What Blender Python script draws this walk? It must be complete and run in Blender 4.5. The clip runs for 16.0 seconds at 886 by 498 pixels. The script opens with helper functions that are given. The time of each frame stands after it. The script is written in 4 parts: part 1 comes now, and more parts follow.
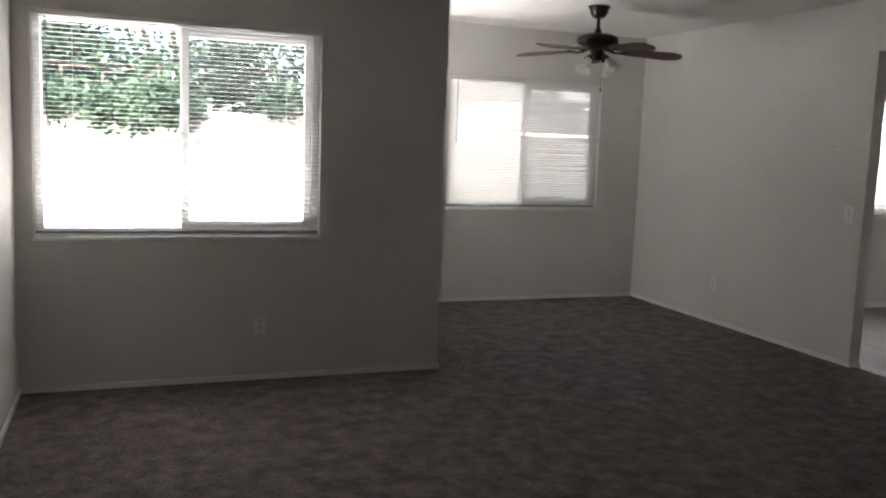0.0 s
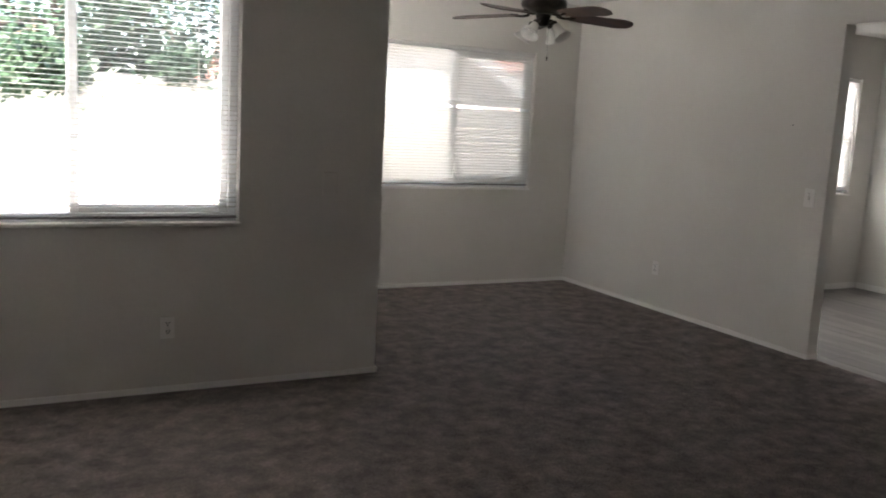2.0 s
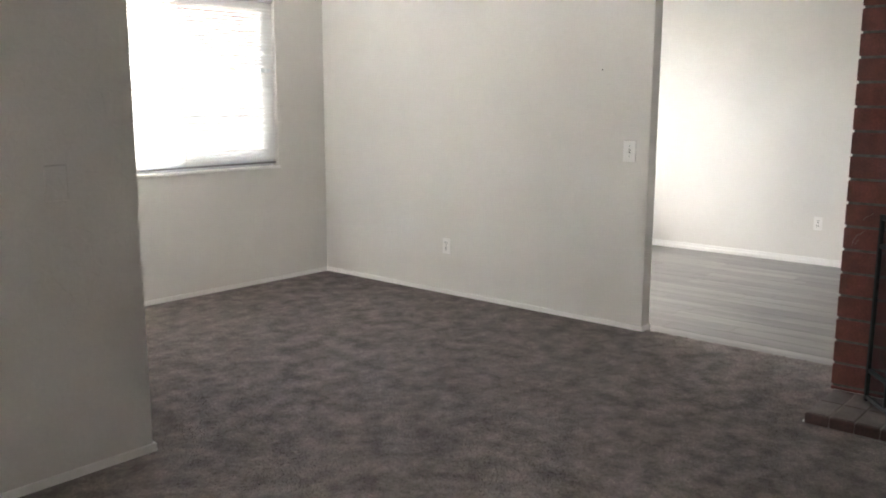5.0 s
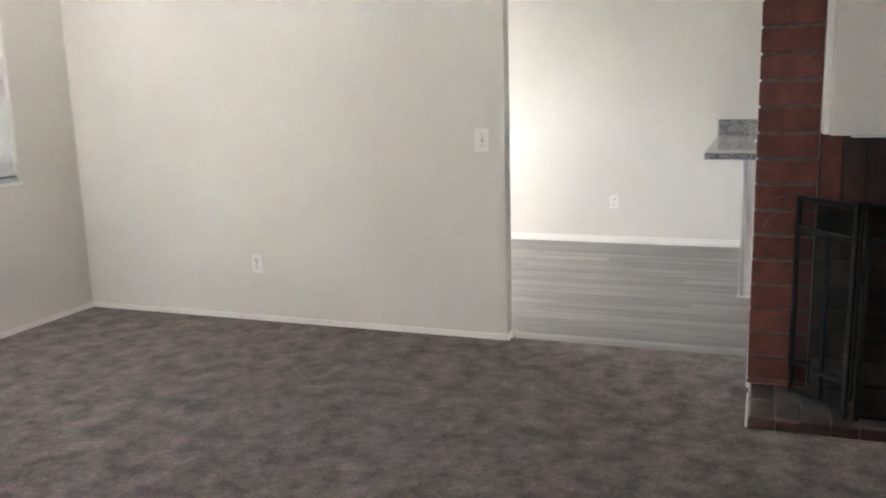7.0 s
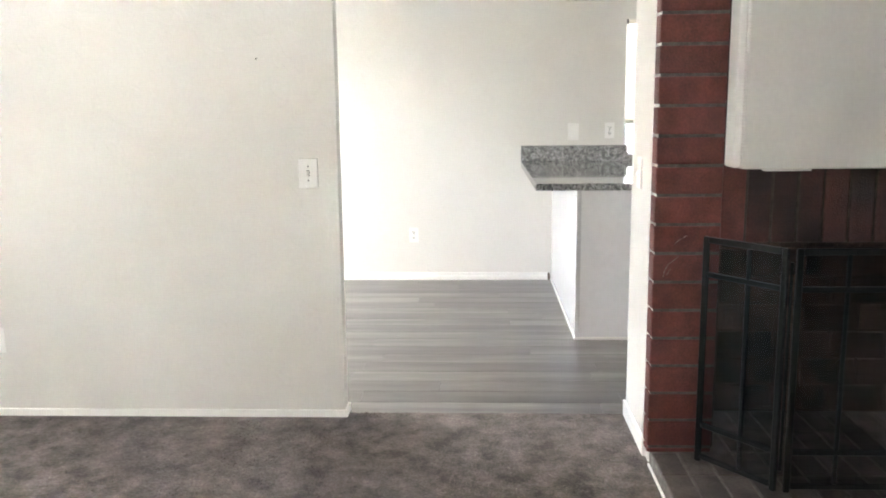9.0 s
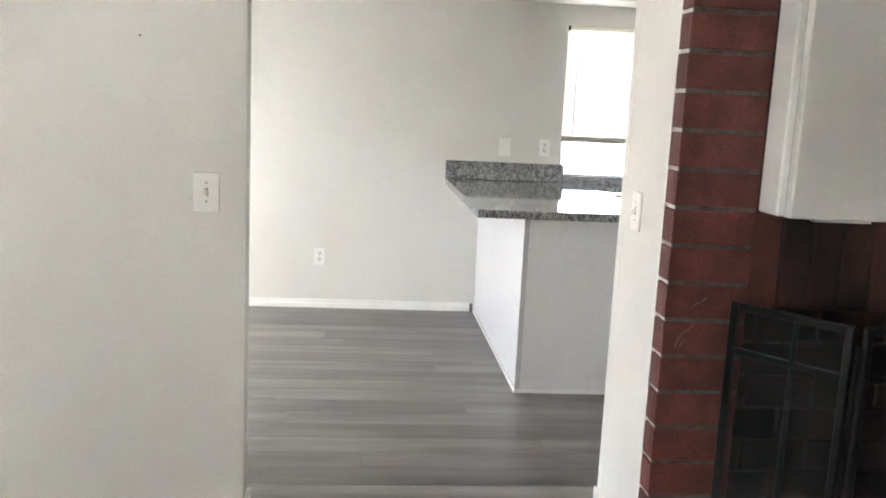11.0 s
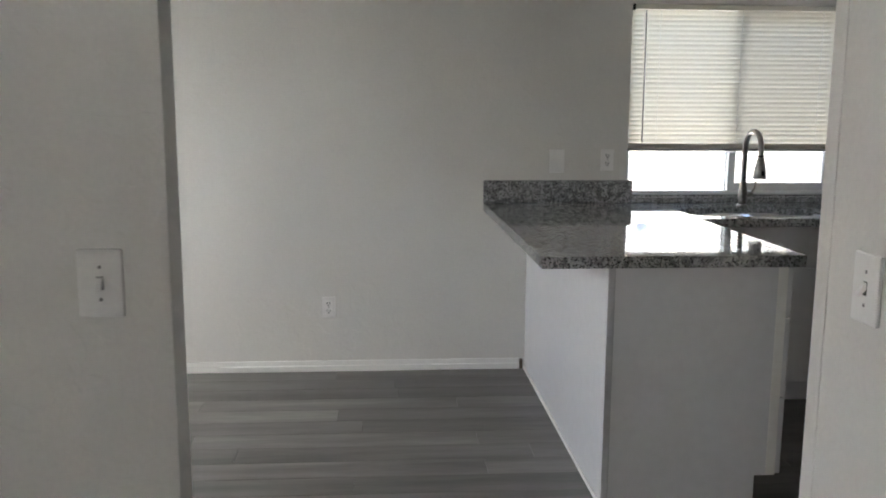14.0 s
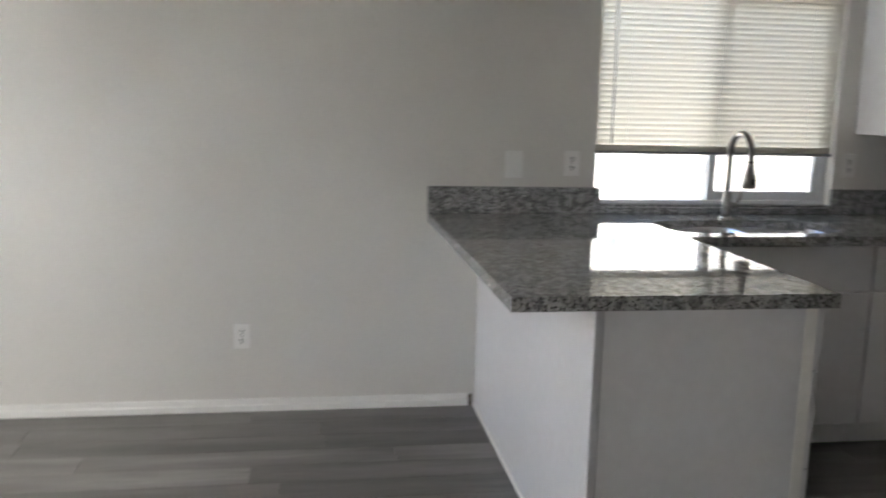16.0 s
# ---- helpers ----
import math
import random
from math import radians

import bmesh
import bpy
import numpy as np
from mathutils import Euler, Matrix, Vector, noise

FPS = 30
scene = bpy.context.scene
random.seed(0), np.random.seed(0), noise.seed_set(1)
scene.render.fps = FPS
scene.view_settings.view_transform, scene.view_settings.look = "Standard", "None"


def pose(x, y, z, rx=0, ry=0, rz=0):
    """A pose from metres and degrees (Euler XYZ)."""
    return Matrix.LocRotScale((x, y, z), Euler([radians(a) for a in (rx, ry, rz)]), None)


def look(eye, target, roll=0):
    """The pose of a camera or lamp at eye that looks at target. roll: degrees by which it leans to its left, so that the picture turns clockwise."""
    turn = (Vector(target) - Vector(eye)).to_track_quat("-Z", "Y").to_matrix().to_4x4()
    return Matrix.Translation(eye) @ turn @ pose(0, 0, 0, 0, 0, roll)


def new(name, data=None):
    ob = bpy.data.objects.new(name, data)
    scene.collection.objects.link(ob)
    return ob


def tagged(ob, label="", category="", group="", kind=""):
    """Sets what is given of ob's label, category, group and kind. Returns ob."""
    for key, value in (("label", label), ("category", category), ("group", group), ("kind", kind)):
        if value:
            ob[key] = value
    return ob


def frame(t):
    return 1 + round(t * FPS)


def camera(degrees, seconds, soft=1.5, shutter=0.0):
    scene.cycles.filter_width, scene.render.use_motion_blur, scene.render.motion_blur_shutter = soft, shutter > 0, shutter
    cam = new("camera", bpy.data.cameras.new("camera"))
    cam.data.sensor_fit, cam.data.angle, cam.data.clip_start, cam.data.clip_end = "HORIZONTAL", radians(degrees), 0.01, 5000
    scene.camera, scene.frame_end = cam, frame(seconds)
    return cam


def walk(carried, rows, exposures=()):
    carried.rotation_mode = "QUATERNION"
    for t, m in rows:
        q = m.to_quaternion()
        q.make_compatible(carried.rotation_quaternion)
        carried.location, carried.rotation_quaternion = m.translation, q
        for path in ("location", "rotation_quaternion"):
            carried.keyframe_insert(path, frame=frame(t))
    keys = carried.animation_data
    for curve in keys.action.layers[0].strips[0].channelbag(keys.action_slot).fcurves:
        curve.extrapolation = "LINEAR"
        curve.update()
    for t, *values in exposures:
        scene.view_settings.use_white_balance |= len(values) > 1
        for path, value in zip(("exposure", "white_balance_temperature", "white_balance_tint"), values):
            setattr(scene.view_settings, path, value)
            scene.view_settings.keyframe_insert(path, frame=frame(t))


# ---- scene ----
cam = camera(54.9, 16.0, soft=1.8, shutter=0.5)
PATH = [
    (0, (0.427, 0.615, 1.491), (1.121, 2.474, 1.242), 2.1),
    (0.5, (0.384, 0.807, 1.483), (1.156, 2.625, 1.167), 0.7),
    (1, (0.356, 1.028, 1.476), (1.205, 2.806, 1.136), 1.9),
    (1.5, (0.415, 1.209, 1.495), (1.277, 2.985, 1.175), 4.3),
    (2, (0.423, 1.366, 1.479), (1.346, 3.115, 1.177), 3.1),
    (2.5, (0.412, 1.559, 1.47), (1.467, 3.226, 1.142), 2.6),
    (3, (0.467, 1.73, 1.371), (1.597, 3.346, 1.041), 3.5),
    (3.5, (0.551, 1.987, 1.371), (1.851, 3.483, 1.106), 4.8),
    (4, (0.515, 2.273, 1.383), (1.896, 3.688, 1.084), 1.4),
    (6.5, (0.948, 3.617, 1.39), (2.685, 4.543, 1.036), 0.2),
    (7, (0.955, 3.898, 1.389), (2.791, 4.592, 1.005), -1.6),
    (7.5, (1.111, 4.094, 1.376), (2.994, 4.641, 0.983), 0.2),
    (8, (1.319, 4.215, 1.402), (3.239, 4.664, 1.07), -0.4),
    (8.5, (1.492, 4.403, 1.403), (3.455, 4.609, 1.081), -1.5),
    (9, (1.652, 4.562, 1.39), (3.62, 4.646, 1.044), -0.6),
    (11.5, (2.7, 4.82, 1.399), (4.662, 4.6, 1.076), 2.6),
    (12, (2.923, 4.875, 1.403), (4.883, 4.634, 1.087), 1.8),
    (12.5, (3.098, 4.907, 1.403), (5.053, 4.614, 1.096), 1.1),
    (13, (3.267, 4.831, 1.414), (5.229, 4.589, 1.113), 1.8),
    (13.5, (3.462, 4.751, 1.392), (5.437, 4.642, 1.098), 1.5),
    (14, (3.676, 4.768, 1.399), (5.645, 4.63, 1.079), 0.3),
    (14.5, (3.855, 4.758, 1.393), (5.816, 4.537, 1.066), 0.5),
    (15, (4.012, 4.687, 1.398), (5.978, 4.552, 1.055), 3.0),
    (15.5, (4.197, 4.663, 1.38), (6.164, 4.608, 1.026), 3.7),
    (16, (4.383, 4.728, 1.399), (6.334, 4.438, 1.064), 1.3),
]
EXPOSURES = [(0.0, 3.3, 6580, 15), (2.0, 3.45, 6680, 14), (3.0, 4.0, 6600, 13), (3.5, 4.36, 6560, 13), (4.0, 4.62, 6580, 13), (7.0, 5.0, 6600, 12), (7.6, 5.25, 6600, 12), (9.0, 5.62, 6570, 11),
             (11.5, 4.98, 6450, 11), (12.0, 4.72, 6400, 11), (13.0, 4.4, 6370, 11), (13.6, 4.1, 6370, 11), (14.0, 3.8, 6370, 11), (14.5, 3.6, 6380, 12), (15.2, 3.7, 6420, 12), (15.5, 3.72, 6420, 12), (16.0, 3.95, 6430, 12)]
walk(cam, [(t, look(eye, target, roll)) for t, eye, target, roll in PATH], EXPOSURES)

# ---- sky and sun ----
SUN_AZIMUTH, SUN_HEIGHT = math.pi + 0.35, radians(52)
world = bpy.data.worlds.new("sky")
scene.world = world
world.use_nodes = True
sky = world.node_tree.nodes.new("ShaderNodeTexSky")
sky.sky_type, sky.sun_disc = "NISHITA", False
sky.sun_elevation, sky.sun_rotation = SUN_HEIGHT, SUN_AZIMUTH
world.node_tree.nodes["Background"].inputs["Strength"].default_value = 0.13
world.node_tree.links.new(sky.outputs[0], world.node_tree.nodes["Background"].inputs["Color"])
sun = new("sun", bpy.data.lights.new("sun", "SUN"))
sun.data.energy, sun.data.angle, sun.data.color = 4.0, radians(0.5), (1.0, 0.95, 0.87)
sun_from = Vector((math.sin(SUN_AZIMUTH) * math.cos(SUN_HEIGHT), math.cos(SUN_AZIMUTH) * math.cos(SUN_HEIGHT), math.sin(SUN_HEIGHT)))
sun.matrix_world = look(sun_from * 40, (0, 0, 0))


# Daylight at the windows: centre, the way it faces, width, height, watts, colour.
WARM, PLAIN = (1.0, 0.975, 0.945), (1.0, 0.985, 0.955)
for name, at, towards, wide, high, watts, tint in (
        ("yard_light_1", (0.74, 6.75, 0.25), (0.74, 5.0, 2.0), 1.7, 1.0, 23, WARM),
        ("yard_light_2", (3.98, 8.97, 0.25), (3.98, 7.2, 2.0), 1.9, 1.0, 2.0, WARM),
        ("yard_light_3", (9.10, 2.86, 0.30), (7.4, 2.86, 1.9), 1.3, 0.9, 4, WARM),
        ("window_light_4", (6.82, 7.22, 1.51), (6.82, 6.0, 1.51), 2.0, 1.0, 7.6, PLAIN),
        # Fill lamp at the added bay window, to brighten the partition.
        ("bay_fill_light", (2.04, 6.92, 1.58), (3.3, 6.92, 1.58), 0.76, 0.88, 8, PLAIN)):
    lamp = new(name, bpy.data.lights.new(name, "AREA"))
    lamp.data.shape, lamp.data.size, lamp.data.size_y, lamp.data.energy = "RECTANGLE", wide, high, watts
    lamp.data.color = tint
    lamp.matrix_world = look(at, towards)


# ---- materials ----
def mat(name, dark, light, scale=3.0, rough=0.6, metal=0.0, bump=0.0, bump_scale=90.0, fine=0.15, stretch=(1, 1, 1), vary=0.0, low=0.35, high=0.65, coat=0.0, sheen=0.0, through_light=0.0, knock=0.0, rugged=0.5, spec=0.5):
    """Two tones by a broad noise, a fine grain, and relief; vary: how far pieces differ from one another."""
    m = bpy.data.materials.new(name)
    m.use_nodes = True
    nodes, links = m.node_tree.nodes, m.node_tree.links
    bsdf = nodes["Principled BSDF"]
    geo = nodes.new("ShaderNodeNewGeometry")
    mapping = nodes.new("ShaderNodeMapping")
    mapping.inputs["Scale"].default_value = stretch
    links.new(geo.outputs["Position"], mapping.inputs["Vector"])
    info = nodes.new("ShaderNodeObjectInfo")
    if vary:
        spread = nodes.new("ShaderNodeVectorMath")
        spread.operation = "MULTIPLY"
        spread.inputs[1].default_value = (31, 17, 23)
        links.new(info.outputs["Random"], spread.inputs[0])
        links.new(spread.outputs[0], mapping.inputs["Location"])
    broad = nodes.new("ShaderNodeTexNoise")
    broad.inputs["Scale"].default_value, broad.inputs["Detail"].default_value = scale, 6
    broad.inputs["Roughness"].default_value = rugged
    links.new(mapping.outputs[0], broad.inputs["Vector"])
    ramp = nodes.new("ShaderNodeValToRGB")
    ramp.color_ramp.elements[0].position, ramp.color_ramp.elements[1].position = low, high
    ramp.color_ramp.elements[0].color, ramp.color_ramp.elements[1].color = (*dark, 1), (*light, 1)
    links.new(broad.outputs["Fac"], ramp.inputs[0])
    grain = nodes.new("ShaderNodeTexNoise")
    grain.inputs["Scale"].default_value, grain.inputs["Detail"].default_value = bump_scale, 3
    links.new(mapping.outputs[0], grain.inputs["Vector"])
    amount = nodes.new("ShaderNodeMapRange")
    amount.inputs["To Min"].default_value, amount.inputs["To Max"].default_value = 1 - fine, 1 + fine
    amount.inputs["From Min"].default_value, amount.inputs["From Max"].default_value = 0.3, 0.7
    links.new(grain.outputs["Fac"], amount.inputs["Value"])
    tone = nodes.new("ShaderNodeVectorMath")
    tone.operation = "SCALE"
    links.new(ramp.outputs[0], tone.inputs[0])
    links.new(amount.outputs[0], tone.inputs["Scale"])
    out = tone
    if vary:
        piece = nodes.new("ShaderNodeMapRange")
        piece.inputs["To Min"].default_value, piece.inputs["To Max"].default_value = 1 - vary, 1 + vary
        links.new(info.outputs["Random"], piece.inputs["Value"])
        out = nodes.new("ShaderNodeVectorMath")
        out.operation = "SCALE"
        links.new(tone.outputs[0], out.inputs[0])
        links.new(piece.outputs[0], out.inputs["Scale"])
    links.new(out.outputs[0], bsdf.inputs["Base Color"])
    bsdf.inputs["Roughness"].default_value, bsdf.inputs["Metallic"].default_value = rough, metal
    bsdf.inputs["Specular IOR Level"].default_value = spec
    bsdf.inputs["Coat Weight"].default_value, bsdf.inputs["Sheen Weight"].default_value = coat, sheen
    if bump:
        relief = nodes.new("ShaderNodeBump")
        relief.inputs["Distance"].default_value, relief.inputs["Strength"].default_value = bump, 0.6
        links.new(grain.outputs["Fac"], relief.inputs["Height"])
        last = relief
        if knock:
            splat = nodes.new("ShaderNodeTexNoise")
            splat.inputs["Scale"].default_value, splat.inputs["Detail"].default_value, splat.inputs["Distortion"].default_value = 11, 3, 0.7
            links.new(geo.outputs["Position"], splat.inputs["Vector"])
            edge = nodes.new("ShaderNodeMapRange")
            edge.inputs["From Min"].default_value, edge.inputs["From Max"].default_value = 0.52, 0.57
            links.new(splat.outputs["Fac"], edge.inputs["Value"])
            last = nodes.new("ShaderNodeBump")
            last.inputs["Distance"].default_value, last.inputs["Strength"].default_value = knock, 0.5
            links.new(edge.outputs[0], last.inputs["Height"])
            links.new(relief.outputs[0], last.inputs["Normal"])
        links.new(last.outputs[0], bsdf.inputs["Normal"])
    if through_light:
        trans, mix = nodes.new("ShaderNodeBsdfTranslucent"), nodes.new("ShaderNodeMixShader")
        links.new(out.outputs[0], trans.inputs["Color"])
        mix.inputs[0].default_value = through_light
        links.new(bsdf.outputs[0], mix.inputs[1])
        links.new(trans.outputs[0], mix.inputs[2])
        links.new(mix.outputs[0], nodes["Material Output"].inputs["Surface"])
    return m


def clear(name, gloss, tint, veil=0.0, veil_color=(0.02, 0.02, 0.02)):
    """Thin glass, or a fine mesh that covers the share veil of what lies behind."""
    m = bpy.data.materials.new(name)
    m.use_nodes = True
    nodes, links = m.node_tree.nodes, m.node_tree.links
    nodes.remove(nodes["Principled BSDF"])
    see, shine, mix = nodes.new("ShaderNodeBsdfTransparent"), nodes.new("ShaderNodeBsdfGlossy"), nodes.new("ShaderNodeMixShader")
    see.inputs[0].default_value = (*tint, 1)
    shine.inputs["Roughness"].default_value = 0.02
    if veil:
        shine = nodes.new("ShaderNodeBsdfPrincipled")
        shine.inputs["Base Color"].default_value, shine.inputs["Roughness"].default_value = (*veil_color, 1), 0.9
        shine.inputs["Specular IOR Level"].default_value = 0.1
        mix.inputs[0].default_value = veil
    else:
        fresnel = nodes.new("ShaderNodeFresnel")
        fresnel.inputs["IOR"].default_value = 1.45
        half = nodes.new("ShaderNodeMath")
        half.operation = "MULTIPLY"
        half.inputs[1].default_value = gloss
        links.new(fresnel.outputs[0], half.inputs[0])
        links.new(half.outputs[0], mix.inputs[0])
    links.new(see.outputs[0], mix.inputs[1])
    links.new(shine.outputs[0], mix.inputs[2])
    links.new(mix.outputs[0], nodes["Material Output"].inputs["Surface"])
    return m


def granite_material():
    m = mat("granite", (0.17, 0.175, 0.175), (0.45, 0.455, 0.45), 42, 0.05, bump_scale=160, fine=0.2, low=0.38, high=0.62)
    nodes, links = m.node_tree.nodes, m.node_tree.links
    bsdf = nodes["Principled BSDF"]
    base = bsdf.inputs["Base Color"].links[0].from_socket
    geo = nodes.new("ShaderNodeNewGeometry")
    for size, cut, color in ((120, 0.40, (0.055, 0.055, 0.057)), (110, 0.66, (0.48, 0.47, 0.45))):
        speck = nodes.new("ShaderNodeTexNoise")
        speck.inputs["Scale"].default_value, speck.inputs["Detail"].default_value = size, 2
        links.new(geo.outputs["Position"], speck.inputs["Vector"])
        step = nodes.new("ShaderNodeMapRange")
        low, high = (cut + 0.07, cut) if cut < 0.5 else (cut - 0.08, cut)
        step.inputs["From Min"].default_value, step.inputs["From Max"].default_value = low, high
        links.new(speck.outputs["Fac"], step.inputs["Value"])
        mix = nodes.new("ShaderNodeMix")
        mix.data_type = "RGBA"
        links.new(step.outputs[0], mix.inputs["Factor"])
        links.new(base, mix.inputs[6])
        mix.inputs[7].default_value = (*color, 1)
        base = mix.outputs[2]
    links.new(base, bsdf.inputs["Base Color"])
    return m


PAINT = mat("warm_white_paint", (0.715, 0.695, 0.655), (0.76, 0.74, 0.70), 1.3, 0.55, bump=0.0009, bump_scale=85, fine=0.02, knock=0.0009)
PANEL = mat("white_panel_paint", (0.74, 0.725, 0.69), (0.78, 0.765, 0.73), 1.1, 0.5, bump=0.0005, bump_scale=60, fine=0.02)
CEILING = mat("ceiling_paint", (0.82, 0.81, 0.78), (0.86, 0.85, 0.82), 1.5, 0.8, bump=0.002, bump_scale=70, fine=0.03)
TRIM = mat("white_gloss_trim", (0.86, 0.85, 0.82), (0.90, 0.89, 0.865), 2.0, 0.35, bump=0.0004, bump_scale=40, fine=0.02)
VINYL = mat("white_vinyl", (0.76, 0.78, 0.80), (0.80, 0.82, 0.84), 3.0, 0.35, fine=0.02)
SLAT = mat("white_blind_slat", (0.80, 0.79, 0.77), (0.84, 0.83, 0.81), 2.0, 0.45, fine=0.02, through_light=0.2)
CREAM_SLAT = mat("ivory_blind_slat", (0.80, 0.768, 0.68), (0.84, 0.81, 0.725), 2.0, 0.45, fine=0.02, through_light=0.155)
CORD = mat("blind_cord", (0.70, 0.69, 0.66), (0.78, 0.77, 0.74), 30, 0.8)
WAND = mat("grey_plastic_wand", (0.16, 0.17, 0.17), (0.22, 0.22, 0.22), 10, 0.3)
PLATE = mat("white_plastic_plate", (0.84, 0.825, 0.80), (0.87, 0.855, 0.83), 8, 0.3, fine=0.02)
RAIL = mat("grey_bottom_rail", (0.20, 0.20, 0.21), (0.27, 0.27, 0.28), 6, 0.4, fine=0.03)
SLOT = mat("dark_slot", (0.012, 0.012, 0.012), (0.03, 0.028, 0.026), 20, 0.6)
GAP = mat("grey_shadow_gap", (0.05, 0.048, 0.045), (0.08, 0.076, 0.07), 20, 0.6)
CARPET = mat("taupe_carpet", (0.092, 0.076, 0.0695), (0.232, 0.195, 0.178), 8.0, 1.0, bump=0.006, bump_scale=95, fine=0.25, sheen=0.1, low=0.37, high=0.66, rugged=0.66)
PILE = mat("taupe_yarn", (0.092, 0.076, 0.0695), (0.232, 0.195, 0.178), 8.0, 1.0, bump_scale=95, fine=0.2, sheen=0.1, low=0.37, high=0.66, rugged=0.66)
island = PILE.node_tree.nodes.new("ShaderNodeNewGeometry")
shade_by_tuft = PILE.node_tree.nodes.new("ShaderNodeMapRange")
shade_by_tuft.inputs["To Min"].default_value, shade_by_tuft.inputs["To Max"].default_value = 1.1, 1.75
PILE.node_tree.links.new(island.outputs["Random Per Island"], shade_by_tuft.inputs["Value"])
tuft_tone = PILE.node_tree.nodes.new("ShaderNodeVectorMath")
tuft_tone.operation = "SCALE"
tuft_base = PILE.node_tree.nodes["Principled BSDF"].inputs["Base Color"]
PILE.node_tree.links.new(tuft_base.links[0].from_socket, tuft_tone.inputs[0])
PILE.node_tree.links.new(shade_by_tuft.outputs[0], tuft_tone.inputs["Scale"])
PILE.node_tree.links.new(tuft_tone.outputs[0], tuft_base)
PLANK = mat("grey_vinyl_plank", (0.080, 0.073, 0.067), (0.196, 0.182, 0.169), 1.5, 0.30, spec=0.85, bump=0.0004, bump_scale=12, fine=0.09, stretch=(7, 0.7, 1), vary=0.28, low=0.32, high=0.70)
JOINT = mat("dark_floor_joint", (0.075, 0.07, 0.066), (0.11, 0.104, 0.098), 9, 0.9)
BRICK = mat("dark_red_brick", (0.104, 0.030, 0.025), (0.172, 0.050, 0.040), 14, 0.62, bump=0.003, bump_scale=130, fine=0.22, vary=0.16)
# Smoke stain, with the shade under the panel also put into the colour.
SOOT_SHADE_BRICK = mat("smoke_stained_shaded_brick", (0.016, 0.009, 0.008), (0.088, 0.029, 0.024), 3, 0.7, bump=0.003, bump_scale=130, fine=0.22, vary=0.12, low=0.38, high=0.70)
SCUFF = mat("pale_paint_scuff", (0.20, 0.13, 0.11), (0.34, 0.27, 0.24), 60, 0.9, low=0.42, high=0.6)
HEARTH_BRICK = mat("sooty_hearth_brick", (0.068, 0.055, 0.050), (0.145, 0.121, 0.109), 9, 0.5, bump=0.003, bump_scale=110, fine=0.25, vary=0.2)
# Darker and redder than the bricks on top of the hearth.
EDGE_BRICK = mat("dark_edge_brick", (0.038, 0.020, 0.018), (0.075, 0.034, 0.029), 9, 0.55, bump=0.003, bump_scale=110, fine=0.25, vary=0.2)
FIRE_BRICK = mat("sooty_fire_brick", (0.018, 0.015, 0.014), (0.095, 0.058, 0.045), 5, 0.9, bump=0.003, bump_scale=90, fine=0.3, vary=0.3)
MORTAR = mat("grey_mortar", (0.09, 0.082, 0.073), (0.15, 0.139, 0.125), 30, 0.95, bump=0.003, bump_scale=160)
DARK_MORTAR = mat("sooty_mortar", (0.035, 0.028, 0.025), (0.075, 0.06, 0.052), 30, 0.95, bump=0.003, bump_scale=160)
HEARTH_MORTAR = mat("pale_mortar", (0.15, 0.137, 0.127), (0.26, 0.24, 0.222), 26, 0.95, bump=0.003, bump_scale=150)
IRON = mat("black_iron", (0.012, 0.012, 0.012), (0.012, 0.0118, 0.0118), 30, 0.45, spec=0.14, bump=0.0005, bump_scale=200)
MESH = clear("black_wire_mesh", 0, (1, 1, 1), 0.55, (0.024, 0.021, 0.019))
SCREEN = clear("grey_insect_screen", 0, (1, 1, 1), 0.28, (0.12, 0.12, 0.13))
GLASS = clear("window_glass", 0.9, (0.97, 0.985, 0.98))
STICKER = mat("pale_blue_sticker", (0.66, 0.72, 0.84), (0.72, 0.77, 0.88), 20, 0.6, through_light=0.8)
BRONZE = mat("dark_bronze", (0.020, 0.017, 0.015), (0.045, 0.036, 0.030), 20, 0.3, metal=0.7)
WALNUT = mat("dark_walnut_blade", (0.030, 0.013, 0.009), (0.075, 0.032, 0.021), 4, 0.42, bump_scale=30, fine=0.2, stretch=(1, 9, 1))
CHROME = mat("brushed_nickel", (0.22, 0.215, 0.21), (0.32, 0.31, 0.30), 40, 0.28, metal=1.0)
STEEL = mat("stainless_steel", (0.56, 0.57, 0.58), (0.68, 0.68, 0.69), 8, 0.32, metal=1.0, bump_scale=200, fine=0.08)
CABINET = mat("white_cabinet_laminate", (0.78, 0.78, 0.80), (0.82, 0.82, 0.835), 1.2, 0.17, bump=0.0002, bump_scale=25, fine=0.02)
EDGING = mat("grey_edge_strip", (0.50, 0.50, 0.52), (0.56, 0.56, 0.58), 5, 0.35, fine=0.03)
GRANITE = granite_material()
STUCCO = mat("cream_stucco", (0.66, 0.62, 0.55), (0.76, 0.72, 0.65), 2.0, 0.95, bump=0.006, bump_scale=40)
CONCRETE = mat("pale_concrete", (0.42, 0.40, 0.37), (0.55, 0.53, 0.49), 1.5, 0.95, bump=0.004, bump_scale=30)
TILE_ROOF = mat("terracotta_roof", (0.30, 0.12, 0.085), (0.44, 0.20, 0.15), 3.5, 0.85, bump=0.02, bump_scale=9)
BARK = mat("grey_brown_bark", (0.07, 0.05, 0.036), (0.15, 0.115, 0.085), 6, 0.95, bump=0.02, bump_scale=25)
LEAF = mat("green_leaf", (0.024, 0.052, 0.028), (0.058, 0.098, 0.052), 3, 0.5, bump_scale=20, fine=0.3, through_light=0.35)


